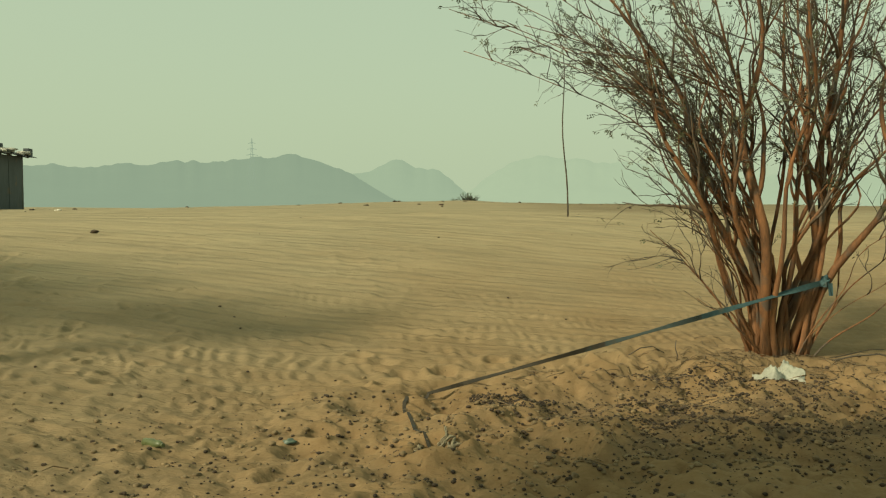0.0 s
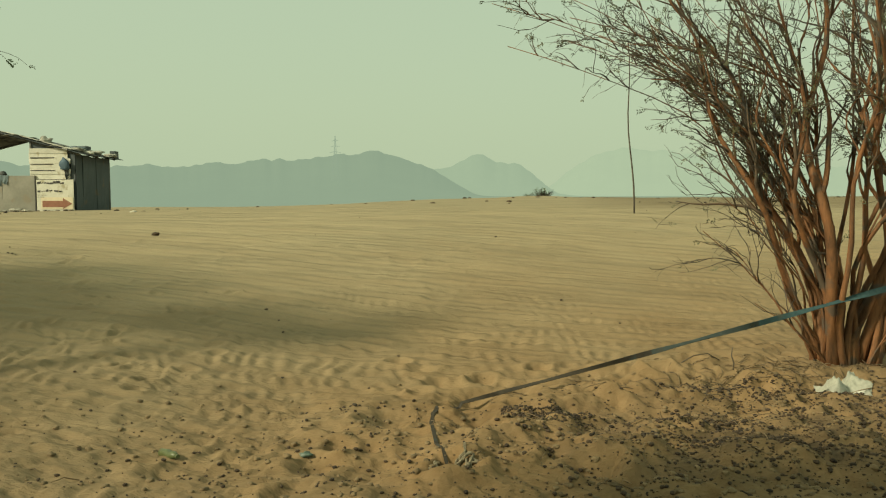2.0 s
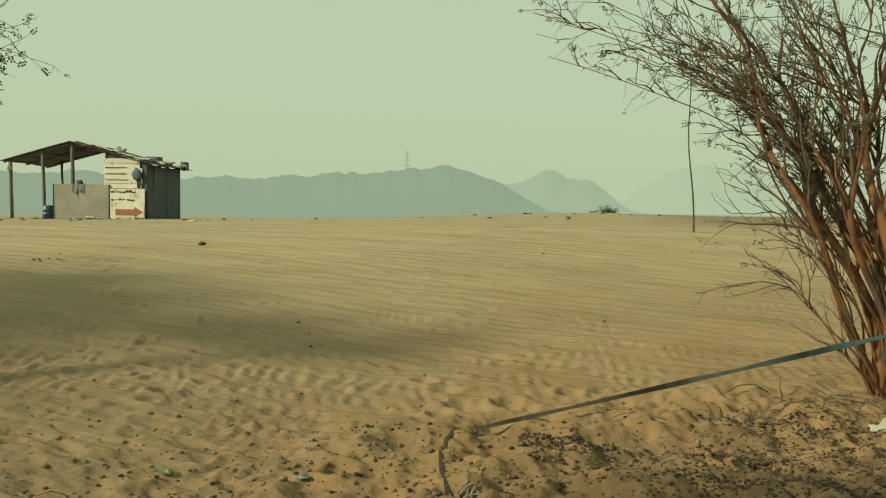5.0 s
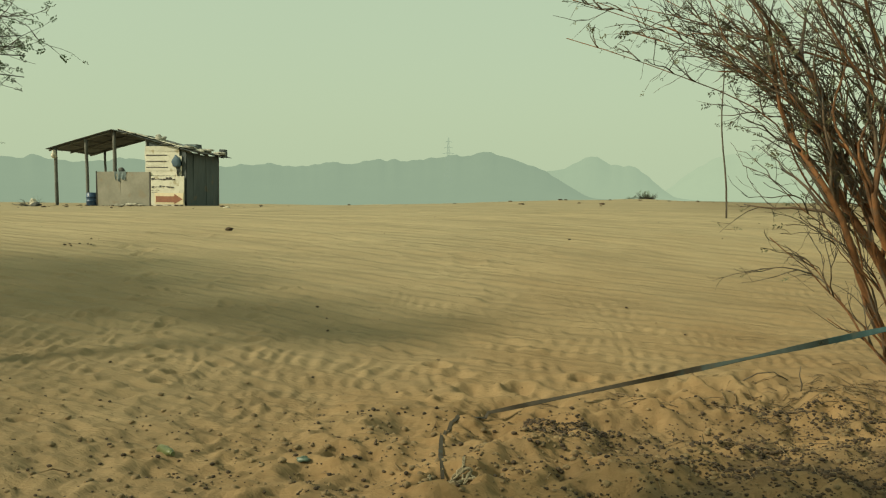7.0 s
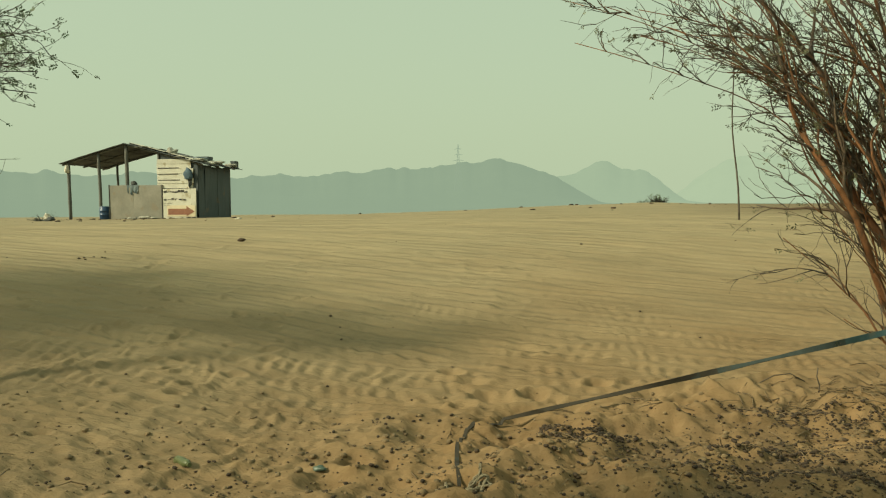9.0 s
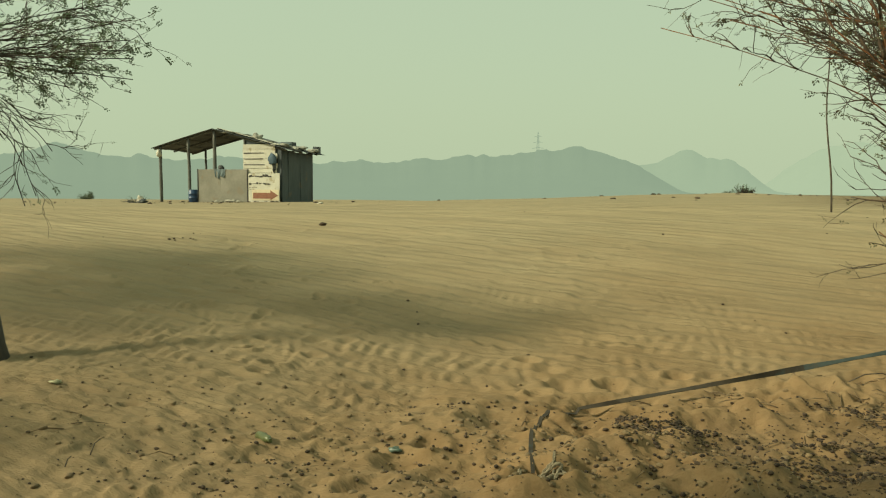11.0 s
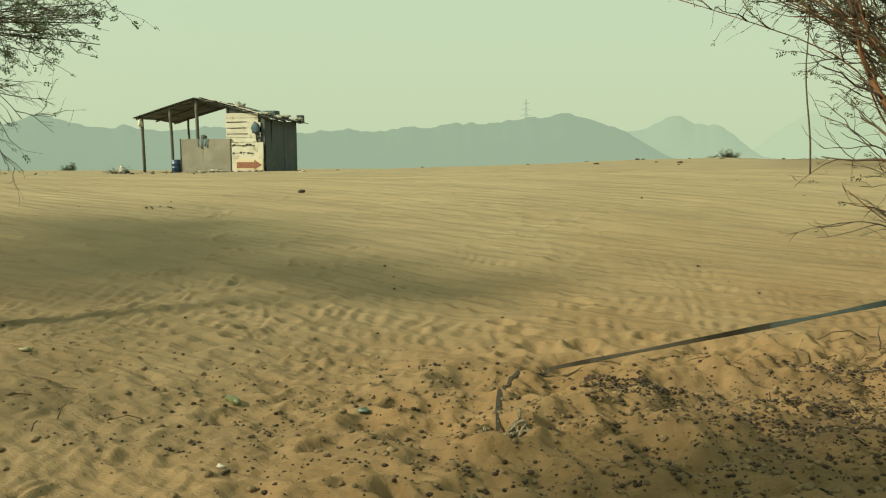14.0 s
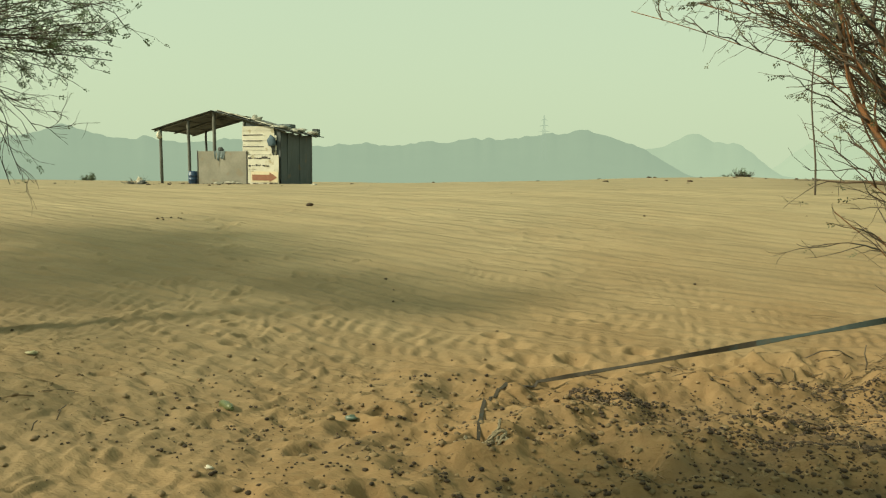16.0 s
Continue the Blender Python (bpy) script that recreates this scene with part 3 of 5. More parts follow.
def tree(name, base, stems, rng, label, leafiness, bark, leaf, limb_rate, sweep, droop, low=0.28, leaf_size=0.05, fork=None, limb_size=1.0, twig_bark=None, twiggy=1.0, crook=0.02, stout=1.0, flat=1.0, forks=0, twig_size=0.0035, spread=1.0):
    """stems: (dx, dy at the foot, tip x, y, z, p, q, radius). limbs, twigs and leaves grow from them."""
    top = empty(name, Matrix.Translation(base), label, "tree")
    twigs, leaves = Shape(), Shape()
    foot = Vector((0, 0, -0.12))
    if fork:
        wood, foot = Shape(), fork - base
        line = curve_to(Vector((0, 0, -0.15)), foot, 1.0, 0.95, 12, rng, 0.012)
        wood.tube(line, [0.105 - 0.003 * i + 0.05 * math.exp(-i * 1.2) for i in range(13)], 10)
        part("trunk", wood, bark, top, smooth=True)
    for bx, by, ex, ey, ez, p, q, r in stems:
        wood = Shape()
        a, b = foot + Vector((bx, by, 0)) * 0.55, Vector((ex, ey, ez)) - base
        line = curve_to(a, b, p, q, 16, rng, crook)
        length = sum((line[i + 1] - line[i]).length for i in range(16))
        wood.tube(line, [max(r * stout * (1 - 0.84 * (i / 16) ** 0.8) * rng.uniform(0.92, 1.08), 0.004) for i in range(17)], 8)
        stem_lines.append([base + p for p in line])
        boughs = Shape()
        lines = [(line, r, length)]
        for k in range(forks if r > 0.018 else 0):
            i0 = rng.randint(3, 9)
            far = line[i0] + (b - line[i0]) * rng.uniform(0.55, 0.95) + Vector((rng.gauss(0.05, 0.25), rng.gauss(0, 0.3), rng.gauss(0, 0.15)))
            fork_line = curve_to(line[i0], far, 0.9 + 0.55 * (p - 1), 1.1 * q, 16, rng, crook * 1.3)
            fr = r * stout * (1 - 0.84 * (i0 / 16) ** 0.8) * rng.uniform(0.5, 0.75)
            wood.tube(fork_line, [max(fr * (1 - 0.85 * (i / 16) ** 0.9) * rng.uniform(0.9, 1.1), 0.004) for i in range(17)], 7)
            lines.append((fork_line, fr * 0.9, sum((fork_line[i + 1] - fork_line[i]).length for i in range(16)) * 0.8))
        for line, r, length in lines:
            hanging = fork and r < 0.0085
            leafy = leafiness * (0.12 if hanging or (not fork and ez < 2.2) else 1.0)
            limbs = max(3, int(length * limb_rate * (0.5 if hanging else 1.0 if r > 0.016 or fork else 0.35)))
            whip = not fork and p > 2 and r < 0.017
            for _ in range(6 if whip else limbs):
                t = rng.uniform(0.55 if whip else low, 1.0) ** 0.85
                i = min(int(t * 16), 15)
                tang = (line[i + 1] - line[i]).normalized()
                out = Vector((rng.gauss(0, 1), rng.gauss(0, 1), rng.gauss(0.1, 0.6) * flat))
                if not fork and out.z < 0:
                    out.z *= 0.3
                out = (out - tang * out.dot(tang)).normalized()
                way = tang + out * rng.uniform(0.3, spread) + sweep * 0.5
                ll = rng.uniform(0.45, 1.2) * (1.15 - 0.65 * t) * min(1, length / 2.2) * limb_size * (0.6 if whip else 1)
                limb = shoot(line[i].lerp(line[i + 1], t * 16 - i if t < 1 else 1), way, ll, Vector((0, 0, 0.25 * flat)) + sweep * 0.4, rng, 7, 0.19)
                lr = min(0.02, max(0.005 if fork else 0.0075, r * (1 - 0.68 * t) * rng.uniform(0.42, 0.78)))
                boughs.tube(limb, [max(lr * (1 - 0.75 * k / 7), 0.0026) for k in range(8)], 5)
                for _ in range(int((3 + ll * 5) * twiggy)):
                    k = rng.randint(1, 6)
                    d2 = (limb[k + 1] - limb[k]).normalized()
                    o2 = Vector((rng.gauss(0, 1), rng.gauss(0, 1), rng.gauss(0, 0.8) * flat))
                    tl = rng.uniform(0.15, 0.55)
                    tw = shoot(limb[k], d2 + o2.normalized() * rng.uniform(0.4, spread), tl, Vector((0, 0, -droop)) + sweep * 0.3, rng, 5, 0.2)
                    twigs.tube(tw, [twig_size * (1 - 0.11 * m) for m in range(6)], 4, False)
                    for _ in range(2):
                        m = rng.randint(1, 4)
                        d3 = (tw[m + 1] - tw[m]).normalized() + Vector((rng.gauss(0, 0.6), rng.gauss(0, 0.6), rng.gauss(0, 0.6)))
                        t3 = shoot(tw[m], d3, tl * rng.uniform(0.3, 0.6), Vector((0, 0, -droop)), rng, 3, 0.22)
                        twigs.tube(t3, [0.0024, 0.0021, 0.0018, 0.0014], 3, False)
                        for _ in range(3):
                            if rng.random() < leafy:
                                spray(leaves, t3[rng.randint(1, 3)], Vector((rng.gauss(0, 1), rng.gauss(0, 1), rng.gauss(-0.4, 0.7))), rng, leaf_size * rng.uniform(0.6, 1.4), 10)
                    if rng.random() < leafy * 1.5:
                        spray(leaves, tw[5], tw[5] - tw[4], rng, leaf_size * rng.uniform(0.9, 1.5), 12)
        stem = part("stem", wood, bark, top, smooth=True)
        part("limb_tangle", boughs, twig_bark or LIMB, stem, smooth=True, kind="stuff")
    part("twig_tangle", twigs, twig_bark or TWIG, top, "thin tangled dry twigs", smooth=True, kind="stuff")
    part("foliage", leaves, leaf, top, "tiny feathery dull green leaves", kind="stuff")
    return top


rng = random.Random(12)
TREE_AT = Vector((3.2, 7.8, height(3.2, 7.8)))
RIGHT_STEMS = [
    (-0.20, -0.05, 2.75, 7.70, 4.2, 2.0, 1.0, 0.066), (0.05, -0.08, 3.85, 7.80, 4.2, 1.2, 1.0, 0.064),
    (0.20, 0.08, 3.60, 8.10, 4.3, 1.4, 1.0, 0.054), (0.40, -0.05, 4.35, 7.75, 3.7, 1.0, 1.0, 0.050),
    (-0.36, 0.03, 1.35, 7.60, 3.5, 2.2, 1.0, 0.062), (-0.42, 0.06, 0.15, 8.50, 3.05, 2.2, 0.7, 0.016),
    (-0.48, 0.00, 1.50, 7.70, 3.6, 1.2, 0.95, 0.044), (-0.05, -0.15, 3.20, 7.60, 3.8, 1.5, 1.0, 0.036),
    (0.28, -0.08, 4.00, 7.70, 3.9, 1.3, 1.0, 0.038), (-0.30, -0.10, 2.30, 7.50, 3.7, 1.8, 1.0, 0.040),
]
MORE_STEMS = [
    (-0.15, 0.05, 0.75, 8.2, 3.25, 2.5, 0.5, 0.026), (-0.24, 0.0, 1.92, 7.5, 1.68, 1.0, 0.65, 0.013),
    (-0.24, -0.05, 1.9, 7.6, 1.25, 0.9, 0.7, 0.014), (-0.2, -0.1, 2.35, 7.6, 0.62, 0.8, 0.6, 0.009),
    (0.12, 0.12, 3.4, 8.5, 4.1, 1.4, 1.0, 0.040), (-0.05, 0.15, 2.2, 8.8, 3.9, 1.6, 0.9, 0.036),
]
OUTER_STEMS = [
    (0.3, 0.15, 4.8, 8.5, 3.4, 1.9, 0.9, 0.034), (0.12, 0.05, 4.75, 7.9, 3.2, 1.8, 0.9, 0.030),
    (0.22, -0.1, 4.6, 7.3, 1.75, 1.0, 0.75, 0.009), (0.2, 0.0, 4.4, 7.6, 1.1, 0.9, 0.8, 0.007), (0.1, 0.1, 4.1, 8.2, 4.5, 1.7, 1.0, 0.030), (-0.18, 0.0, 2.0, 7.7, 2.35, 1.5, 0.75, 0.024), (-0.2, 0.05, 1.65, 8.0, 2.75, 1.7, 0.7, 0.026), (0.0, -0.15, 3.0, 6.8, 3.9, 1.7, 0.95, 0.038),
    (-0.15, 0.1, 1.5, 8.3, 3.2, 1.6, 0.8, 0.030), (-0.2, -0.12, 2.1, 7.2, 3.0, 1.6, 0.75, 0.028),
    (-0.1, 0.0, 2.1, 7.9, 2.4, 1.2, 0.8, 0.020),
]
WHIP_STEMS = [
    (-0.40, 0.00, 0.00, 8.4, 3.45, 2.3, 0.70, 0.0165), (-0.35, 0.05, 0.45, 8.2, 3.30, 2.3, 0.70, 0.0165), (-0.40, 0.00, 0.75, 8.6, 3.10, 2.4, 0.65, 0.0165),
    (-0.30, 0.00, 1.00, 7.8, 3.00, 2.4, 0.65, 0.0165), (-0.30, 0.00, 1.30, 8.2, 2.80, 2.5, 0.60, 0.0165), (-0.35, 0.00, 0.30, 8.7, 3.75, 2.2, 0.75, 0.0165),
    (-0.30, 0.00, 0.90, 8.4, 3.70, 2.1, 0.80, 0.0165), (0.40, -0.10, 4.50, 7.6, 1.00, 0.8, 0.80, 0.012), (0.42, 0.00, 4.60, 7.9, 1.50, 0.9, 0.80, 0.013),
    (0.40, 0.10, 4.70, 8.2, 2.00, 1.0, 0.85, 0.014), (-0.40, 0.05, 2.25, 7.9, 1.05, 0.9, 0.75, 0.015), (-0.42, -0.05, 2.30, 7.6, 1.35, 1.0, 0.80, 0.0155),
    (-0.44, 0.00, 2.35, 8.0, 1.65, 1.1, 0.85, 0.0158), (-0.40, 0.00, 2.25, 7.6, 2.00, 1.2, 0.90, 0.0159), (-0.38, 0.05, 2.45, 7.9, 1.50, 1.1, 0.90, 0.015),
]
stem_lines = []
tree("tree", TREE_AT, RIGHT_STEMS + MORE_STEMS + OUTER_STEMS + WHIP_STEMS, rng, "bushy many-stemmed thorn tree with orange bark and nearly bare branches", 0.30, BARK, LEAF_DRY, 2.8, Vector((-0.26, 0, 0.12)), 0.03, low=0.3, spread=0.7, twiggy=0.62, crook=0.05, stout=0.95, forks=2, twig_size=0.0042, leaf_size=0.05)

rng = random.Random(31)
LEFT_AT = Vector((-4.49, 5.25, height(-4.49, 5.25)))
FORK = Vector((-5.3, 5.4, 2.6))
LEFT_STEMS = [
    (0.0, 0.0, -6.6, 6.4, 3.8, 1.0, 0.8, 0.04), (-0.05, 0.0, -7.2, 5.4, 3.6, 1.0, 0.7, 0.04),
    (0.0, 0.02, -5.55, 6.5, 1.75, 0.7, 1.4, 0.006), (0.0, 0.02, -5.65, 6.6, 1.35, 0.7, 1.4, 0.007),
    (0.0, 0.02, -5.6, 6.9, 1.9, 0.7, 1.3, 0.007), (0.0, 0.04, -5.50, 6.6, 1.45, 0.7, 1.5, 0.006),
]
LEFT_TIPS = [
    (-3.95, 6.2, 2.78), (-4.0, 6.3, 2.64), (-4.2, 6.5, 2.50), (-4.05, 6.1, 2.90), (-4.3, 6.2, 3.02), (-4.2, 6.4, 2.74),
    (-4.45, 6.4, 3.14), (-4.6, 6.1, 3.28), (-4.5, 6.6, 2.60), (-4.7, 6.3, 3.05), (-4.8, 6.0, 3.42), (-4.75, 6.7, 2.78),
    (-5.0, 6.3, 3.30), (-5.1, 6.0, 3.62), (-4.9, 6.5, 2.45), (-5.0, 6.8, 2.95), (-5.2, 6.2, 3.45), (-4.4, 6.0, 2.62),
]
LEFT_OUTER = [(0.02 * (k % 5), 0.03 * (k % 4), x, y, z, 1.0, 0.55 if z > 2.9 else 0.9, 0.0098) for k, (x, y, z) in enumerate(LEFT_TIPS)]
tree("tree", LEFT_AT, LEFT_STEMS + LEFT_OUTER, rng, "leaning dark-trunked thorn tree with drooping feathery green branches", 0.85, GREY_BARK, LEAF, 2.7, Vector((0.30, 0.1, 0.0)), 0.10, low=0.06, fork=FORK, limb_size=0.72, twig_bark=TWIG, twiggy=0.85, leaf_size=0.05, crook=0.05, flat=0.15, spread=0.75)

# an unseen neighbour, added so that its broken shade lies on the slope
SHADE_AT = Vector((-9.9, 4.6, height(-9.9, 4.6)))
SHADE_TIPS = [
    (-7.9, 6.3, 3.7), (-9.2, 7.0, 3.7), (-10.8, 6.6, 3.8), (-11.6, 5.2, 3.8), (-11.0, 3.6, 3.8), (-9.6, 3.3, 3.8),
    (-8.2, 4.4, 3.7), (-7.5, 2.3, 3.7),
    (-9.6, 5.4, 4.2), (-8.6, 5.4, 3.9),
    (-10.4, 5.4, 4.1), (-7.0, 5.6, 3.8), (-6.7, 5.0, 3.8), (-7.6, 5.2, 3.8), (-8.9, 6.2, 3.9), (-9.9, 7.2, 3.8),
    (-8.6, 3.6, 3.7), (-9.2, 4.2, 3.8), (-10.0, 4.4, 3.8), (-9.0, 5.2, 3.9), (-9.8, 6.2, 3.9), (-7.6, 4.4, 3.8), (-8.0, 3.7, 3.7), (-8.8, 6.8, 3.8), (-8.3, 5.4, 3.8),
    (-8.1, 7.2, 3.8), (-7.3, 6.5, 3.8), (-8.7, 4.6, 3.9),
]
SHADE_STEMS = [(0.0, 0.0, x, y, z, 1.0, 0.8 if y > 2 else 0.7, 0.045) for x, y, z in SHADE_TIPS]
tree("tree", SHADE_AT, SHADE_STEMS, random.Random(8), "added broad thorn tree beside the leaning one, out of view, with feathery green crown", 0.6, GREY_BARK, LEAF, 5.0, Vector((0, 0, -0.05)), 0.2, low=0.45, fork=SHADE_AT + Vector((0.05, 0.05, 1.3)), limb_size=1.0, twig_bark=GREY_BARK, twiggy=0.7, leaf_size=0.066, flat=0.5)

# a third one, also unseen, added to throw shade on the trodden sand in front
NEAR_AT = Vector((-3.9, -0.7, height(-3.9, -0.7)))
NEAR_TIPS = [(-4.1, 1.2, 3.6), (-3.6, 1.7, 3.7), (-3.0, 1.6, 3.6), (-2.5, 1.7, 3.7), (-2.0, 1.5, 3.6), (-1.6, 1.6, 3.7), (-1.3, 1.2, 3.6),
             (-3.3, 0.9, 3.7), (-2.6, 1.0, 3.6), (-2.0, 0.8, 3.7), (-1.6, 0.5, 3.7), (-2.9, 0.3, 3.7), (-4.4, -2.0, 3.6), (-5.4, -0.9, 3.7), (-3.0, -2.2, 3.7),
             (-2.2, 2.2, 3.6), (-1.4, 2.0, 3.6), (-2.8, 2.3, 3.7), (-1.0, 1.6, 3.6), (-0.9, 1.0, 3.7), (-1.7, 2.3, 3.6), (-1.2, 2.4, 3.6),
             (-7.8, 1.3, 3.5)]
NEAR_STEMS = [(0.0, 0.0, x, y, z, 1.0, 0.8, 0.045) for x, y, z in NEAR_TIPS]
tree("tree", NEAR_AT, NEAR_STEMS, random.Random(18), "added thorn tree out of view, its feathery green crown shading trodden sand", 0.9, GREY_BARK, LEAF, 4.2, Vector((0, 0, -0.05)), 0.2, low=0.5, fork=NEAR_AT + Vector((0.05, 0.05, 1.4)), limb_size=0.8, twig_bark=GREY_BARK, twiggy=0.9, leaf_size=0.12, flat=0.4)


# ---- the shack on the dune ----
POST = surface("weathered_post", (0.07, 0.071, 0.063), (0.15, 0.148, 0.13), scale=6, rough=0.85, bump=0.6, stretch=(1, 1, 0.2))
SHEET = surface("dark_sheet", (0.034, 0.045, 0.049), (0.064, 0.079, 0.083), scale=3, rough=0.6, bump=0.3, stretch=(1, 1, 0.3), spots=((0.09, 0.075, 0.055), 2.2, 0.62))
ROOFING = surface("weathered_roofing", (0.05, 0.055, 0.056), (0.105, 0.113, 0.112), scale=2.5, rough=0.6, bump=0.3, spots=((0.085, 0.08, 0.07), 1.6, 0.64))
WHITE_BOARD = surface("dirty_white_board", (0.45, 0.43, 0.355), (0.60, 0.58, 0.495), scale=2.5, rough=0.7, bump=0.2, random_tone=0.08, spots=((0.36, 0.32, 0.22), 3.5, 0.60))
GREY_BOARD = surface("grey_board", (0.19, 0.18, 0.145), (0.27, 0.255, 0.21), scale=2.0, rough=0.8, bump=0.3, spots=((0.22, 0.19, 0.14), 3, 0.6))
RED_PAINT = surface("faded_red_paint", (0.20, 0.08, 0.045), (0.28, 0.12, 0.07), scale=9, rough=0.7, bump=0.1)
CREAM = surface("cream_paint", (0.56, 0.48, 0.33), (0.66, 0.58, 0.42), scale=6, rough=0.7, bump=0.1)
SCRAWL = surface("black_scrawl", (0.035, 0.032, 0.03), (0.07, 0.065, 0.06), scale=9, rough=0.8, bump=0.0)
BLUE_PLASTIC = surface("blue_plastic", (0.018, 0.045, 0.10), (0.03, 0.07, 0.15), scale=5, rough=0.45, bump=0.05)
RAG_WHITE = surface("white_rag", (0.42, 0.39, 0.32), (0.62, 0.58, 0.48), scale=7, rough=0.9, bump=0.3)
RAG_PALE = surface("dusty_pale_cloth", (0.22, 0.215, 0.18), (0.40, 0.385, 0.32), scale=9, rough=0.9, bump=0.4, spots=((0.15, 0.135, 0.10), 5, 0.56))
RAG_DARK = surface("dark_rag", (0.045, 0.05, 0.05), (0.10, 0.105, 0.10), scale=7, rough=0.9, bump=0.3)
BLUE_CLOTH = surface("faded_blue_cloth", (0.045, 0.075, 0.105), (0.085, 0.13, 0.17), scale=7, rough=0.85, bump=0.3)
RAG_BLUE = surface("blue_grey_rag", (0.09, 0.12, 0.13), (0.17, 0.21, 0.22), scale=7, rough=0.9, bump=0.3)

HUT = pose(-17.03, 29.07, height(-17.03, 29.07), 0, 0, 1.7)
rng = random.Random(7)


def on_hut(x, y):
    """The ground under a spot of the shack, in its own heights."""
    p = HUT @ Vector((x, y, 0))
    return height(p.x, p.y) - HUT.translation.z


def crumple(shape, at, size, rng, rough=0.25, rows=7, cols=10):
    """A crumpled, rounded lump: a heap of cloth or a tied bundle that rests on its base."""
    n = len(shape.v)
    sx, sy, sz = size
    seed = rng.uniform(0, 100)
    for i in range(rows + 1):
        ph = math.pi * i / rows
        for k in range(cols):
            w = 2 * math.pi * k / cols
            d = Vector((math.sin(ph) * math.cos(w), math.sin(ph) * math.sin(w), math.cos(ph)))
            r = 1 + rough * noise.noise(d * 1.7 + Vector((seed, 0, 0))) * 2 + rough * 0.6 * noise.noise(d * 4.5 + Vector((0, seed, 0)))
            shape.v.append(at + Vector((d.x * sx * r, d.y * sy * r, max(d.z * r, -0.75) * sz)))
    for i in range(rows):
        for k in range(cols):
            q = (k + 1) % cols
            shape.f.append((n + i * cols + k, n + (i + 1) * cols + k, n + (i + 1) * cols + q, n + i * cols + q))


def cloth(shape, origin, across, down, width, length, rng, fold=0.04, nx=12, ny=12, rag=0.15):
    """A hanging rag with folds and a ragged hem, two sheets thick."""
    a, d = across.normalized(), down.normalized()
    nrm = a.cross(d).normalized()
    seed = rng.uniform(0, 50)
    for thick in (0.0, 0.004):
        n = len(shape.v)
        for j in range(ny + 1):
            for i in range(nx + 1):
                u, v = i / nx, j / ny
                hem = 1 - rag * (0.5 + noise.noise(Vector((u * 4, seed, 0)))) * v
                f = fold * (0.2 + v) * (math.sin(u * 17 + seed + 2 * v) + 0.6 * noise.noise(Vector((u * 5, v * 4, seed))))
                shape.v.append(origin + a * (width * (u - 0.5) * (1 - 0.25 * v)) + d * (length * v * hem) + nrm * (f + thick))
        for j in range(ny):
            for i in range(nx):
                q = n + j * (nx + 1) + i
                shape.f.append((q, q + 1, q + nx + 2, q + nx + 1))


def roof_z(x, y):
    """Height of the roof: a ridge at x = -3.2 and two slopes."""
    sag = -0.03 * y - 0.02 * math.sin(x * 2.1) * math.sin(y * 1.3)
    return (3.02 - 0.255 * (-3.2 - x) if x < -3.2 else 3.02 - 0.25 * (x + 3.2)) + sag


def roof_sheet(x0, x1, y0, y1, lift, rng):
    """Corrugated sheet with thickness; the waves run down the slope."""
    s = Shape()
    ns, nw = 6, 40
    tilt, skew = rng.uniform(-0.012, 0.012), rng.uniform(-0.03, 0.03)
    for side in (0, 1):
        n = len(s.v)
        for i in range(ns + 1):
            x = x0 + (x1 - x0) * i / ns
            for k in range(nw + 1):
                y = y0 + (y1 - y0) * k / nw
                z = roof_z(x, y) + lift + 0.012 * math.sin(k * math.pi / 2) + tilt * (i / ns) + 0.006 * side
                s.v.append(Vector((x + skew * (k / nw), y, z)))
        for i in range(ns):
            for k in range(nw):
                q = n + i * (nw + 1) + k
                face = (q, q + 1, q + nw + 2, q + nw + 1)
                s.f.append(face if side else face[::-1])
    return s


hut = empty("shack", HUT, "ramshackle open-fronted shack of posts, boards and sheet metal", "shack")
# posts, front row and back row
for x, y, r in ((-5.95, 0.0, 0.066), (-4.5, 0.0, 0.064), (-3.2, 0.0, 0.07), (-1.72, 0.0, 0.048), (-5.5, 2.6, 0.05), (-1.7, 2.6, 0.045), (0.0, 2.52, 0.05)):
    s = Shape()
    g, t = on_hut(x, y) - 0.1, roof_z(x, y) - 0.02
    lean = rng.uniform(-0.05, 0.05)
    lean = abs(lean) + 0.03 if y < 1 else 0
    line = [Vector((x + lean * (1 - k / 6) + rng.uniform(-0.008, 0.008), y + rng.uniform(-0.01, 0.01), g + (t - g) * k / 6)) for k in range(7)]
    s.tube(line, [r * rng.uniform(0.9, 1.1) for _ in line], 8)
    part("post", s, POST, hut, smooth=True)
# beams and rafters under the roof
for y in (0.0, 1.3, 2.6):
    for x0, x1 in ((-6.25, -3.2), (-3.2, 0.25)):
        s = Shape()
        s.tube([Vector((x0 + (x1 - x0) * k / 4, y, roof_z(x0 + (x1 - x0) * k / 4, y) - 0.055)) for k in range(5)], [0.035] * 5, 6)
        part("beam", s, POST, hut, smooth=True)
for x in (-6.1, -5.4, -4.7, -3.9, -3.2, -2.3, -1.2, -0.1):
    s = Shape()
    s.tube([Vector((x, -0.12, roof_z(x, -0.12) - 0.03)), Vector((x, 2.85, roof_z(x, 2.85) - 0.03))], [0.016, 0.016], 5)
    part("rafter", s, POST, hut)
for k, (y0, y1) in enumerate(((-0.2, 0.85), (0.8, 1.85), (1.8, 2.95))):
    for x0, x1 in ((-6.3, -3.17), (-3.23, 0.42)):
        part("roof_sheet", roof_sheet(x0, x1, y0, y1, 0.012 * (k % 2), rng), ROOFING, hut)
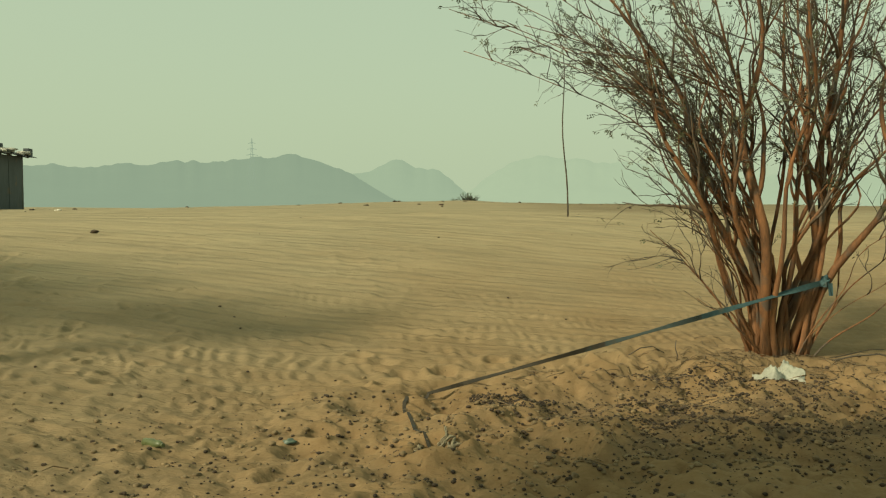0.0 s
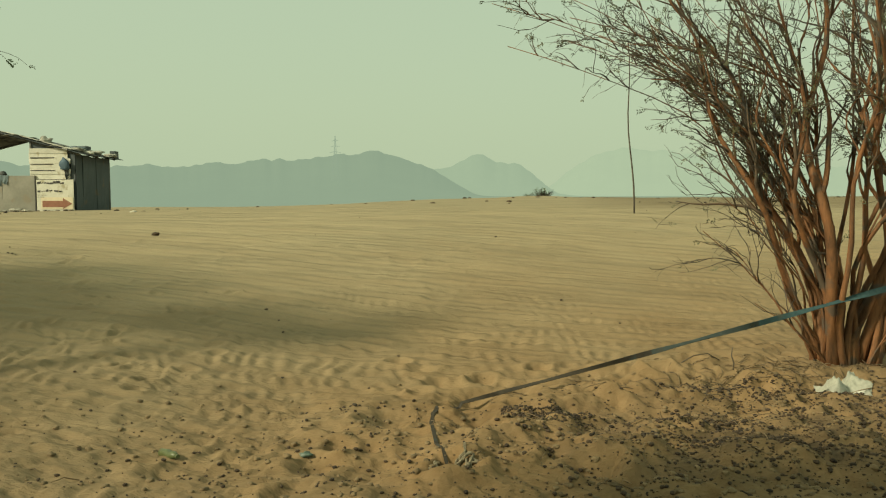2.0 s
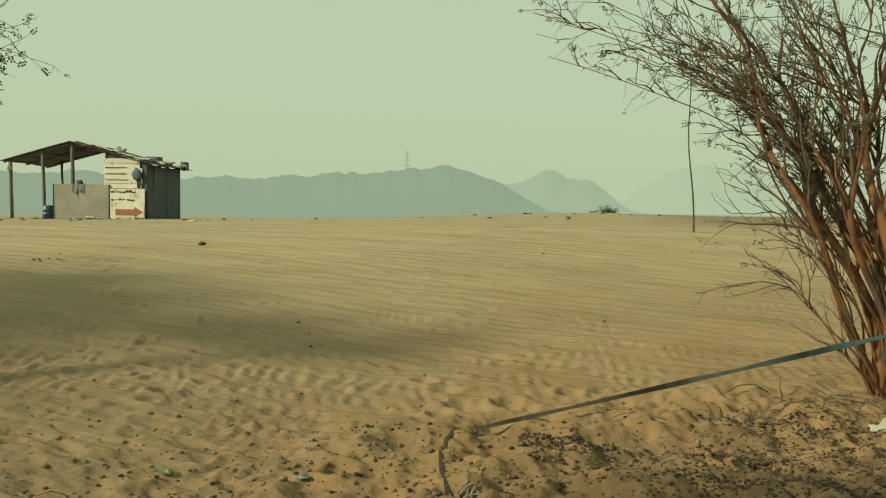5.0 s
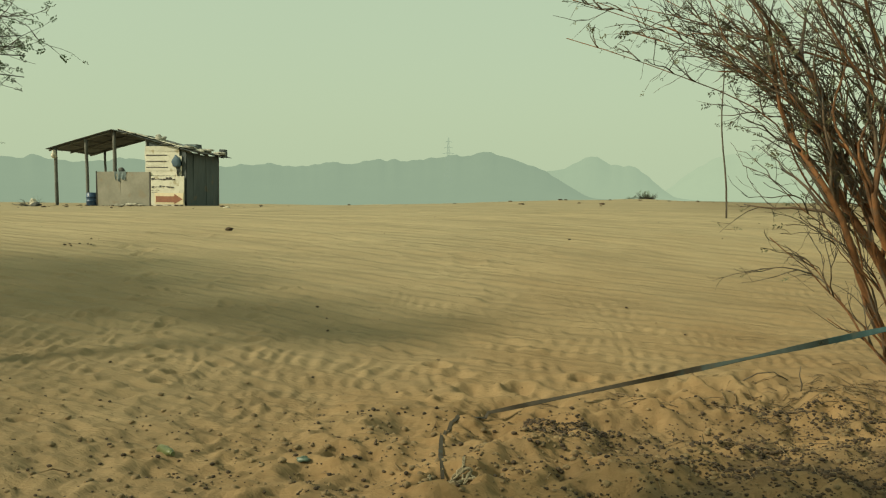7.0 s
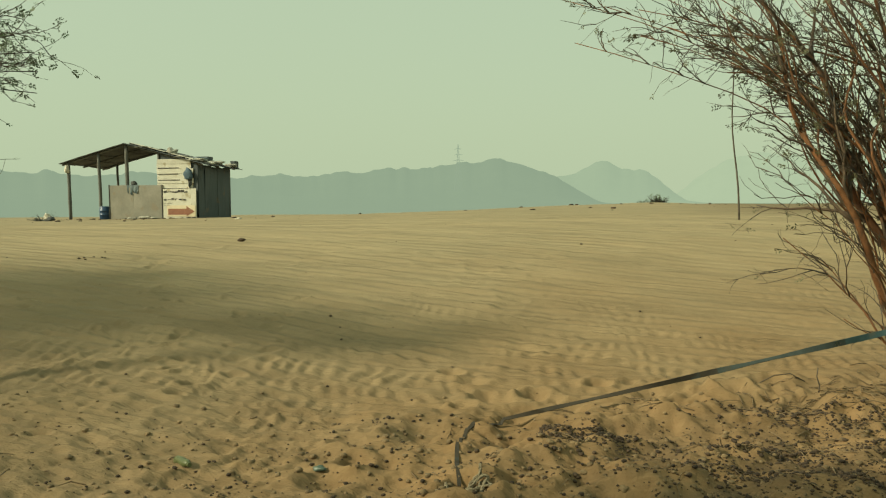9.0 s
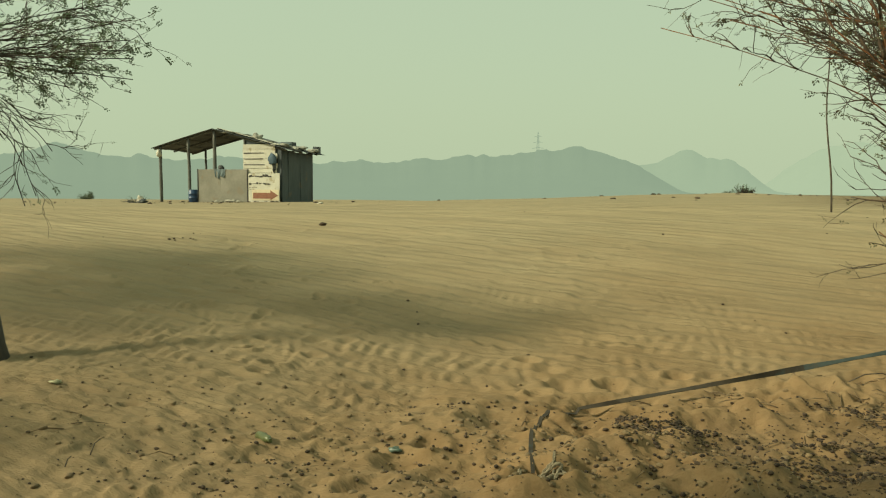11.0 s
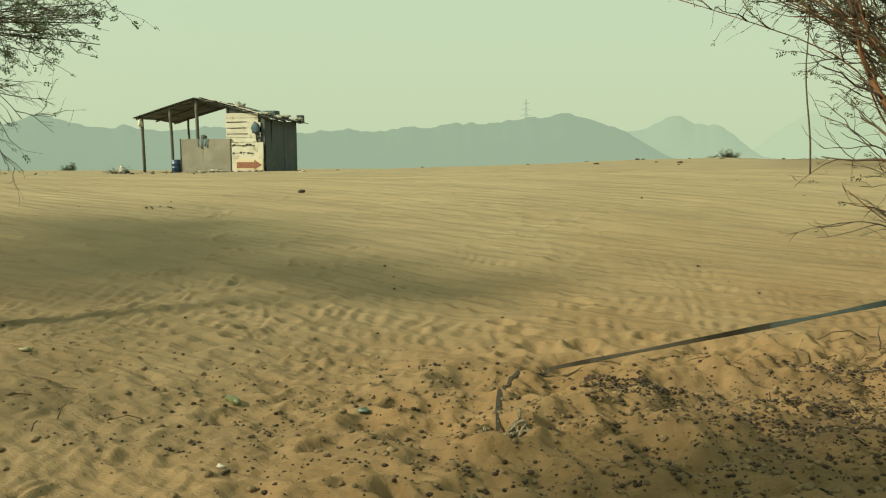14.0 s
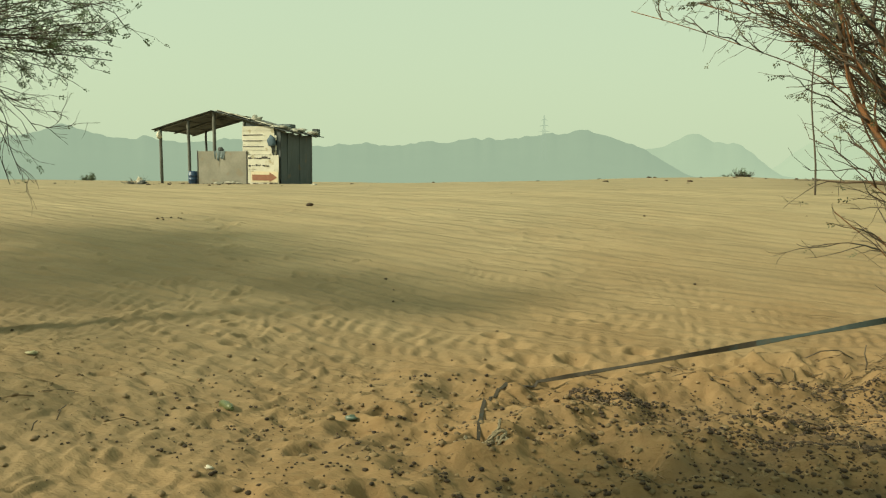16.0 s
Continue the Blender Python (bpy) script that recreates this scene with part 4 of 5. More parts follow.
# low grey front panel of the open side
s = Shape()
s.box((-3.95, -0.12, on_hut(-3.9, 0) + 0.0), (-2.85, -0.09, 1.33), wobble=0.015, rng=rng)
part("front_panel", s, GREY_BOARD, hut, "worn grey board panel")
s = Shape()
s.box((-2.85, -0.117, on_hut(-2, 0) + 0.0), (-1.50, -0.09, 1.31), wobble=0.015, rng=rng)
part("front_panel", s, GREY_BOARD, hut, "worn grey board panel")
for x, z0, z1 in ((-3.96, 0.0, 1.34), (-1.54, 0.0, 1.33)):
    s = Shape()
    s.box((x, -0.14, on_hut(x, 0) + z0), (x + 0.035, -0.122, z1), wobble=0.008, rng=rng)
    part("batten", s, SCRAWL, hut)
# horizontal boards of the closed room
for k in range(6):
    s = Shape()
    z = 1.19 + 0.195 * k
    s.box((-1.74 + rng.uniform(-0.03, 0.02), -0.075 - 0.012 * (k % 2), z), (-0.16 - 0.05 * max(0, k - 3) + rng.uniform(-0.04, 0.04), -0.05 - 0.012 * (k % 2), z + 0.190), wobble=0.006, rng=rng)
    part("board", s, WHITE_BOARD, hut)
for k, (x0, x1) in enumerate(((-1.70, -0.72), (-1.72, -0.8), (-1.7, -0.75))):
    s = Shape()
    z = 1.50 + 0.24 * k
    s.box((x0, -0.098, z), (x1, -0.092, z + 0.03), wobble=0.006, rng=rng)
    part("dark_strip", s, SCRAWL, hut)
# lower painted board with its scrawl
s = Shape()
s.box((-1.47, -0.13, on_hut(-0.7, 0) - 0.02), (0.0, -0.10, 1.17), wobble=0.006, rng=rng)
lower = part("sign_board", bevelled(s, 0.006), WHITE_BOARD, hut, "white board with black painted scrawl")
for z, tall, x_end, gap in ((1.00, 0.14, -0.42, 0.0), (0.70, 0.13, -0.40, 0.03), (0.58, 0.02, -1.15, 0.02), (0.50, 0.02, -1.2, 0.02)):
    x = -1.44
    while x < x_end:
        w = rng.uniform(0.05, 0.15)
        s = Shape()
        z0 = z + rng.uniform(0, 0.35) * tall
        s.box((x, -0.138, z0), (x + w, -0.134, z0 + rng.uniform(0.25, 0.6) * tall), wobble=0.016 if tall > 0.05 else 0.004, rng=rng)
        part("painted_bar", s, SCRAWL, lower)
        x += w + rng.uniform(0.0, 0.04) + gap
s = Shape()
s.box((-1.30, -0.146, 0.06), (-0.03, -0.136, 0.50))
arrow = part("arrow_sign", s, CREAM, hut, "cream board with a red arrow")
s = Shape()
ax = [(-1.24, 0.13), (-0.42, 0.13), (-0.42, 0.07), (-0.06, 0.26), (-0.42, 0.47), (-0.42, 0.37), (-1.24, 0.37)]
s.add([Vector((x, -0.156, z)) for x, z in ax] + [Vector((x, -0.148, z)) for x, z in ax],
      [(0, 1, 5, 6), (1, 2, 3), (3, 4, 5), (1, 3, 5)] + [(i, i + 7, (i + 1) % 7 + 7, (i + 1) % 7) for i in range(7)])
part("red_arrow", s, RED_PAINT, arrow)
# dark sheets of the side, back and inner walls
for k in range(5):
    s = Shape()
    y0 = 0.0 + 0.5 * k
    s.box((0.02 + 0.015 * (k % 2), y0, on_hut(0, y0) - 0.05), (0.035 + 0.015 * (k % 2), y0 + 0.53, 2.12 - 0.03 * y0 + rng.uniform(-0.03, 0.02)), wobble=0.012, rng=rng)
    part("wall_sheet", s, SHEET, hut)
for k in range(3):
    s = Shape()
    s.box((-1.7 + 0.57 * k, 2.57 + 0.012 * (k % 2), on_hut(0, 2.5) - 0.05), (-1.1 + 0.57 * k, 2.585 + 0.012 * (k % 2), 2.05), wobble=0.01, rng=rng)
    part("wall_sheet", s, SHEET, hut)
s = Shape()
s.box((-1.70, 0.02, on_hut(-1.7, 1) - 0.05), (-1.68, 2.5, 1.9), wobble=0.01, rng=rng)
part("wall_sheet", s, SHEET, hut)
# dark infill between boards and roof, added to stand for the shaded roof underside
s = Shape()
top = [Vector((x, 0.0, roof_z(x, 0.0) - 0.03)) for x in (-1.72, -1.1, -0.5, 0.02)]
low = [Vector((x, 0.0, 1.95)) for x in (0.02, -0.5, -1.1, -1.72)]
ring = top + low
s.add(ring + [p + Vector((0, 0.015, 0)) for p in ring], [tuple(range(8))[::-1], tuple(range(8, 16))] + [(i, (i + 1) % 8, (i + 1) % 8 + 8, i + 8) for i in range(8)])
part("gable_sheet", s, SHEET, hut)
# a torn strip of sheet over the front corner
s = Shape()
s.box((-0.12, -0.045, 0.2), (0.03, -0.02, 2.12), wobble=0.02, rng=rng)
part("corner_sheet", s, SHEET, hut)


def thing(name, shape, material, label, category, smooth=True, m=None, group=""):
    ob = new(name, shape.mesh(name, material, smooth))
    if m:
        ob.matrix_basis = m
    return tagged(ob, label, category, group)


s = Shape()
crumple(s, Vector((-0.33, -0.15, 1.72)), (0.19, 0.07, 0.25), rng, 0.2, 10, 16)
thing("hanging_bundle", s, BLUE_CLOTH, "rounded faded blue bundle hanging on the shack's white boards", "bundle", m=HUT)
s = Shape()
cloth(s, Vector((-0.28, -0.11, 1.56)), Vector((1, 0, 0)), Vector((0.1, 0, -1)), 0.2, 0.42, rng, 0.03, rag=0.5)
thing("hanging_rag", s, RAG_DARK, "dark torn rag at the corner of the white boards", "rag", m=HUT)
s = Shape()
cloth(s, Vector((-2.85, -0.135, 1.34)), Vector((1, 0, 0)), Vector((0, 0, -1)), 0.55, 0.5, rng, 0.03, rag=0.6)
thing("hanging_rag", s, RAG_BLUE, "grey-blue cloth slung over the shack's low panel", "rag", m=HUT)
s = Shape()
crumple(s, Vector((-2.87, -0.02, 1.40)), (0.14, 0.09, 0.10), rng)
thing("cloth_bundle", s, RAG_DARK, "dark cloth bundle on top of the low panel", "bundle", m=HUT)
s = Shape()
crumple(s, Vector((-5.95, -0.10, 2.0)), (0.10, 0.09, 0.19), rng)
thing("hanging_bag", s, RAG_WHITE, "dirty white plastic bag tied to a shack post", "bag", m=HUT)
s = Shape()
crumple(s, Vector((-1.85, 0.5, 1.95)), (0.10, 0.1, 0.16), rng)
thing("hanging_bag", s, RAG_DARK, "dark bag hanging inside the shack", "bag", m=HUT)

# junk on the roof
for x, y, sx, sy, sz, mat, nm, lb in (
        (-1.25, 0.22, 0.22, 0.2, 0.16, RAG_PALE, "sack", "pale bulging sack on the shack roof"),
        (-2.2, 0.5, 0.30, 0.2, 0.05, RAG_PALE, "sack", "flat pale sack on the shack roof"),
        (0.0, 1.4, 0.34, 0.25, 0.09, RAG_PALE, "sack", "dirty white sack near the roof's low edge"),
        (-0.35, 0.9, 0.26, 0.2, 0.12, RAG_BLUE, "cloth_heap", "grey cloth heap on the shack roof"),
        (-0.75, 0.05, 0.34, 0.2, 0.05, RAG_PALE, "sack", "slumped pale sack on the roof's front edge"),
        (-0.1, 0.25, 0.36, 0.25, 0.09, RAG_PALE, "cloth_heap", "heap of dirty pale cloth on the shack roof"),
        (-2.45, 0.0, 0.30, 0.2, 0.04, RAG_PALE, "cloth_heap", "flattened dirty pale cloth by the roof's ridge"),
        (0.2, 2.3, 0.25, 0.2, 0.10, RAG_PALE, "sack", "dusty sack at the roof's corner")):
    s = Shape()
    crumple(s, Vector((x, y, roof_z(x, y) + sz * 0.7)), (sx, sy, sz), rng, 0.36, 12, 18)
    thing(nm, s, mat, lb, nm.split("_")[-1], m=HUT)
s = Shape()
s.box((-0.75, 1.2, roof_z(-0.5, 1.4) - 0.05), (-0.2, 1.6, roof_z(-0.5, 1.4) + 0.2), wobble=0.01, rng=rng)
thing("crate", bevelled(s, 0.015), SHEET, "dark box crate standing on the shack roof", "crate", False, HUT)
s = Shape()
s.box((0.12, 2.45, roof_z(0.2, 2.6) - 0.06), (0.34, 2.75, roof_z(0.2, 2.6) + 0.28), wobble=0.01, rng=rng)
thing("crate", bevelled(s, 0.015), SHEET, "small dark box at the low end of the roof", "crate", False, HUT)
for x0, y0, x1, y1, r in ((-3.0, -0.05, 0.85, 0.2, 0.024), (-2.6, 0.7, -0.6, 0.1, 0.02), (-1.4, 0.0, 0.5, 1.7, 0.018), (-2.9, 0.3, -1.4, 0.9, 0.03)):
    s = Shape()
    s.tube([Vector((x0 + (x1 - x0) * k / 5, y0 + (y1 - y0) * k / 5, roof_z(x0 + (x1 - x0) * k / 5, y0 + (y1 - y0) * k / 5) + r + 0.03)) for k in range(6)], [r] * 6, 6)
    thing("roof_pole", s, POST, "weathered pole laid across the shack roof", "pole", m=HUT, group="poles on the roof")

# pale boards and a torn sheet lying on the right-hand slope
for x0, x1, y0, y1, turn in ((-3.05, -2.15, -0.12, 0.16, 2), (-2.1, -1.35, -0.16, 0.10, -3), (-1.1, -0.1, -0.14, 0.2, 4), (-0.4, 0.45, 0.35, 0.6, -5), (-2.5, -1.7, 0.3, 0.5, 8)):
    s = Shape()
    zm = roof_z((x0 + x1) / 2, y0)
    s.box((x0 - x1) / 2 * Vector((1, 0, 0)) + Vector((0, 0, 0.0)) + Vector((0, y0, 0.0)), Vector(((x1 - x0) / 2, y1, 0.02)), wobble=0.02, rng=rng)
    thing("board", bevelled(s, 0.003), RAG_WHITE, "warped pale board lying on the shack roof", "board", False, HUT @ Matrix.Translation(((x0 + x1) / 2, 0, zm + 0.07)) @ pose(0, 0, 0, 0, 14, turn), "boards on the roof")

# pale rags trodden into the sand at the foot of the low panel
for x, y, sx, sz in ((-2.75, -0.32, 0.24, 0.05), (-2.2, -0.28, 0.30, 0.07), (-1.75, -0.36, 0.22, 0.05)):
    s = Shape()
    crumple(s, Vector((x, y, on_hut(x, y) + sz * 0.5)), (sx, 0.14, sz), rng, 0.6, 9, 14)
    thing("rag", s, RAG_PALE, "crumpled pale rag on the sand before the shack", "rag", m=HUT, group="rags before the shack")

# blue drum by the low panel
drum = empty("drum", HUT @ pose(-4.27, -0.02, on_hut(-4.27, -0.02)), "dark blue plastic drum beside the shack's low panel", "drum")
s = Shape()
prof = [(0.0, 0.185), (0.03, 0.20), (0.17, 0.20), (0.18, 0.212), (0.20, 0.212), (0.21, 0.20), (0.34, 0.20), (0.35, 0.212), (0.37, 0.212), (0.38, 0.20), (0.50, 0.19), (0.52, 0.175)]
s.tube([Vector((0, 0, z)) for z, _ in prof], [r for _, r in prof], 20)
part("body", s, BLUE_PLASTIC, drum, smooth=True)
s = Shape()
s.tube([Vector((0, 0, 0.515)), Vector((0, 0, 0.535)), Vector((0, 0, 0.54))], [0.17, 0.17, 0.16], 20)
part("lid", s, BLUE_PLASTIC, drum, smooth=True)


# ---- poles, pylon, brush ----
def ground_at(x, y, dz=0.0):
    return Vector((x, y, height(x, y) + dz))


s = Shape()
foot = ground_at(2.2, 15.4, -0.15)
line = [foot + Vector((-0.17 * (k / 10) ** 0.8 + 0.03 * math.sin(k * 0.9), 0.02 * math.sin(k * 1.3), 3.3 * k / 10)) for k in range(11)]
s.tube(line, [0.017 - 0.0009 * k for k in range(11)], 6)
thing("stick", s, TWIG, "tall thin bent stick planted upright in the sand", "stick")

rng = random.Random(3)
# the pylon's steel glows with the same painted-in haze
FAINT = distance_material("hazy_steel", (0.165, 0.20, 0.16), 1.88)
bear = radians(-14.4)
pylon = empty("pylon", Matrix.Translation((990 * math.sin(bear), 990 * math.cos(bear), 18)), "faint lattice power pylon on the hazy ridge", "pylon")
for sx, sy in ((-1, -1), (1, -1), (1, 1), (-1, 1)):
    s = Shape()
    s.tube([Vector((sx * 4.2, sy * 4.2, 0)), Vector((sx * 1.3, sy * 1.3, 34)), Vector((sx * 0.4, sy * 0.4, 56))], [0.22, 0.2, 0.14], 4)
    part("leg", s, FAINT, pylon)
for z, w in ((36, 7.0), (43, 5.6), (50, 4.4)):
    s = Shape()
    s.tube([Vector((-w, 0, z)), Vector((0, 0, z + 1.4)), Vector((w, 0, z))], [0.22, 0.35, 0.22], 4)
    part("cross_arm", s, FAINT, pylon)
for k in range(7):
    s = Shape()
    z, w0, w1 = k * 7.5, 4.2 - 0.55 * k, 4.2 - 0.55 * (k + 1)
    s.tube([Vector((-w0, -w0, z)), Vector((w1, -w1, z + 7.5))], [0.09, 0.09], 4)
    s.tube([Vector((w0, -w0, z)), Vector((-w1, -w1, z + 7.5))], [0.09, 0.09], 4)
    part("brace", s, FAINT, pylon)


def brush(name, x, y, size, count, rng, label, material, leafy=0.0, flat=0.6):
    """A low tangle of dead branches, or a small shrub."""
    top = empty(name, Matrix.Translation(ground_at(x, y)), label, "shrub")
    wood, leaves = Shape(), Shape()
    for _ in range(count):
        w = rng.uniform(0, 6.28)
        way = Vector((math.cos(w), math.sin(w), rng.uniform(0.2, 1.3) * flat))
        st = Vector((rng.uniform(-0.3, 0.3) * size, rng.uniform(-0.3, 0.3) * size, -0.03))
        limb = shoot(st, way, size * rng.uniform(0.5, 1.0), Vector((0, 0, 0.2)), rng, 6, 0.2)
        wood.tube(limb, [size * 0.028 * (1 - 0.13 * k) for k in range(7)], 4)
        for _ in range(5):
            k = rng.randint(1, 5)
            tw = shoot(limb[k], (limb[k + 1] - limb[k]).normalized() + Vector((rng.gauss(0, 0.8), rng.gauss(0, 0.8), rng.gauss(0.2, 0.6))), size * rng.uniform(0.2, 0.5), Vector((0, 0, 0)), rng, 4, 0.25)
            wood.tube(tw, [size * 0.012 * (1 - 0.15 * m) for m in range(5)], 3, False)
            if rng.random() < leafy:
                for _ in range(6):
                    spray(leaves, tw[rng.randint(1, 4)], Vector((rng.gauss(0, 1), rng.gauss(0, 1), rng.gauss(0.2, 1))), rng, size * 0.16, 8)
    part("branches", wood, material, top, kind="stuff")
    if leaves.v:
        part("leaves", leaves, LEAF, top, kind="stuff")
    return top


def bearing(t_deg, dist):
    """A spot on the ground by its bearing to the right of +y, seen from the middle of the camera's way."""
    a = radians(t_deg)
    return 1.0 + dist * math.sin(a), 0.7 + dist * math.cos(a)


bx, by = bearing(-0.6, 36)
brush("dead_bush", bx, by, 0.52, 44, rng, "dark dry bush on the crest of the dune", GREY_BARK, 0.12)
bx, by = bearing(-1.6, 36)
brush("dead_bush", bx, by, 0.28, 10, rng, "small dry tuft on the dune crest", GREY_BARK, 0.3)
bx, by = bearing(-41.9, 33)
brush("brushwood", bx, by, 0.5, 30, rng, "heap of grey dry brushwood by the shack", POST, 0.0, 0.4)
s = Shape()
bx, by = bearing(-41.7, 32.6)
crumple(s, ground_at(bx, by, 0.14), (0.12, 0.09, 0.09), rng, 0.7, 12, 16)
thing("sack", s, RAG_WHITE, "dirty white sack lying in the brushwood heap", "sack")
s = Shape()
crumple(s, ground_at(bx + 0.22, by - 0.1, 0.06), (0.14, 0.09, 0.08), rng, 0.7, 12, 16)
thing("rag", s, RAG_DARK, "dark rag crumpled against the brushwood heap", "rag")
for deg, dist, size in ((-45.0, 45, 0.5), (5.5, 62, 0.8)):
    bx, by = bearing(deg, dist)
    brush("desert_shrub", bx, by, size, 22, rng, "low grey-green shrub on the far sand", TWIG, 0.7)


# ---- loose stones, dung, clods, straw ----
def lump_set(rng, flat=0.8, rough=0.25):
    """A few rounded lumps of 42 points to copy from."""
    out = []
    for _ in range(8):
        bm = bmesh.new()
        bmesh.ops.create_icosphere(bm, subdivisions=2, radius=1)
        off = Vector((rng.uniform(0, 99), 0, 0))
        vs = [Vector((v.co.x, v.co.y * rng.uniform(0.97, 1.03), v.co.z * flat)) * (1 + rough * noise.noise(v.co * 1.6 + off)) for v in bm.verts]
        bm.verts.index_update()
        out.append((vs, [tuple(v.index for v in f.verts) for f in bm.faces]))
        bm.free()
    return out


def scatter(shape, lumps, spots, rng, low, high, sink=0.35, long=1.35):
    xs, ys = np.array([p[0] for p in spots]), np.array([p[1] for p in spots])
    zs = lie(xs, ys) + relief(xs, ys)
    for x, y, z in zip(xs, ys, zs):
        vs, fs = rng.choice(lumps)
        r = low + (high - low) * rng.random() ** 2.2
        w = rng.uniform(0, 6.28)
        c, d = math.cos(w) * r, math.sin(w) * r
        shape.add([Vector((x + v.x * c * long - v.y * d, y + v.x * d * long + v.y * c, z + (v.z + 0.8 - sink) * r)) for v in vs], fs)


def clump(rng, cx, cy, sx, sy, n):
    return [(rng.gauss(cx, sx), rng.gauss(cy, sy)) for _ in range(n)]


DENSE = [
    (0.5, 5.86, 0.20, 0.085, 330), (0.95, 5.4, 0.3, 0.22, 70), (2.0, 6.3, 0.5, 0.3, 130), (2.9, 6.35, 0.5, 0.25, 150),
    (1.5, 5.6, 0.35, 0.3, 90), (1.75, 6.95, 0.25, 0.08, 150), (2.3, 6.9, 0.25, 0.1, 150), (2.0, 6.6, 0.2, 0.1, 60),
    (1.2, 5.4, 0.15, 0.07, 60), (1.63, 5.93, 0.25, 0.08, 160), (1.85, 5.53, 0.2, 0.08, 90), (2.07, 5.4, 0.25, 0.08, 90),
    (1.55, 5.43, 0.2, 0.07, 45), (2.8, 6.6, 0.3, 0.1, 140), (2.59, 6.08, 0.2, 0.1, 100),
]
SPARSE = [
    (2.0, 5.0, 0.5, 0.3, 170), (1.3, 4.6, 0.5, 0.35, 130), (2.9, 5.4, 0.6, 0.5, 190), (0.3, 4.9, 0.8, 0.6, 120),
    (-0.9, 5.85, 0.12, 0.1, 14), (-0.45, 6.0, 0.15, 0.1, 10), (-1.3, 4.4, 0.8, 0.55, 120), (0.0, 4.2, 0.35, 0.3, 70),
    (-0.4, 5.2, 0.5, 0.5, 70), (3.4, 7.0, 0.7, 0.4, 120), (1.2, 6.4, 0.5, 0.4, 50),
]
rng = random.Random(21)
lumps = lump_set(rng)
spots = []
for c in DENSE + SPARSE:
    spots += clump(rng, *c)
dung = Shape()
scatter(dung, lumps, [p for p in spots if p[0] > 0.3], rng, 0.006, 0.0148)
single = [p for p in spots if p[0] < 0.1 and p[1] < 6.2][:240]
scatter(dung, lumps, [p for p in spots if p[0] <= 0.3 and p not in single], rng, 0.005, 0.0145)
tagged(thing("dung_pellets", dung, DUNG, "scattered dark dry dung pellets on trodden sand", "dung"), kind="stuff")
# the sparse ones lie singly
PELLET = surface("single_dung", (0.023, 0.015, 0.009), (0.075, 0.048, 0.026), scale=25, rough=0.9, bump=0.5, random_tone=0.4)
pellet_meshes = []
for vs, fs in lumps:
    s = Shape()
    s.add(vs, fs)
    pellet_meshes.append(s.mesh("dung_pellet", PELLET, True))
for x, y in single:
    r = 0.005 + 0.0085 * rng.random() ** 1.8
    ob = new("dung_pellet", rng.choice(pellet_meshes))
    ob.matrix_basis = Matrix.Translation(ground_at(x, y, 0.42 * r)) @ Matrix.Rotation(rng.uniform(0, 6.28), 4, 'Z') @ Matrix.Diagonal((r * 1.35, r, r, 1))
    tagged(ob, "single dry brown dung pellet on the sand", "dung", "dung pellets on the sand")
spots = []
for c in ((0.5, 5.86, 0.22, 0.11, 600), (1.75, 6.95, 0.28, 0.1, 350), (2.3, 6.9, 0.28, 0.12, 350), (1.63, 5.93, 0.28, 0.1, 400), (1.95, 5.5, 0.3, 0.1, 250), (1.35, 5.42, 0.25, 0.08, 160), (2.2, 6.2, 0.7, 0.3, 1000), (2.0, 5.2, 0.6, 0.35, 900), (2.9, 5.5, 0.6, 0.5, 900), (1.0, 4.6, 0.8, 0.5, 350), (-1.2, 4.4, 1.0, 0.7, 350), (0.0, 5.0, 1.2, 0.7, 350)):
    spots += clump(rng, *c)
crumbs = Shape()
bmc = bmesh.new()
bmesh.ops.create_icosphere(bmc, subdivisions=1, radius=1)
bmc.verts.index_update()
tiny = [([Vector((v.co.x, v.co.y, v.co.z * 0.7)) for v in bmc.verts], [tuple(v.index for v in f.verts) for f in bmc.faces])]
bmc.free()
scatter(crumbs, tiny, spots, rng, 0.003, 0.008, 0.3)
tagged(thing("dung_crumbs", crumbs, DUNG, "dark crumbs of dry dung in the sand", "dung", False), kind="stuff")
spots = []
for c in ((1.3, 5.2, 0.9, 0.6, 420), (2.6, 6.2, 0.8, 0.6, 420), (0.3, 5.2, 0.8, 0.6, 260), (-1.6, 4.7, 1.0, 0.7, 260), (0.1, 4.15, 0.3, 0.25, 60), (0.85, 4.85, 0.3, 0.25, 60), (1.6, 4.5, 0.7, 0.4, 70), (2.3, 5.5, 0.8, 0.6, 70), (0.2, 5.2, 0.9, 0.6, 90), (-1.4, 4.5, 0.9, 0.6, 60), (2.2, 7.0, 0.7, 0.4, 80)):
    spots += clump(rng, *c)
clods = Shape()
scatter(clods, lump_set(rng, 0.7, 0.7), spots, rng, 0.005, 0.022, 0.75, 1.2)
tagged(thing("sand_clods", clods, CLOD, "crumbled clods of dry sand among the footprints", "clods"), kind="stuff")
# pebbles and crust along the far crest, single dark clods on the slope
spots = [(x, 33 + rng.gauss(0, 1.6) - 0.02 * x) for x in np.cumsum(np.abs(np.random.RandomState(4).standard_normal(90)) * 0.2) + 1.5] + [(rng.uniform(-26, 6), rng.uniform(20, 34)) for _ in range(90)]
for _ in range(90):
    p = HUT @ Vector((rng.uniform(-7.5, 0.6), rng.gauss(-0.35, 0.22), 0))
    spots.append((p.x, p.y))
crest = Shape()
scatter(crest, lumps, spots, rng, 0.01, 0.055, 0.62, 1.8)
tagged(thing("crest_rubble", crest, DUNG, "dark broken crust and rubble along the dune's crest", "rubble"), kind="stuff")
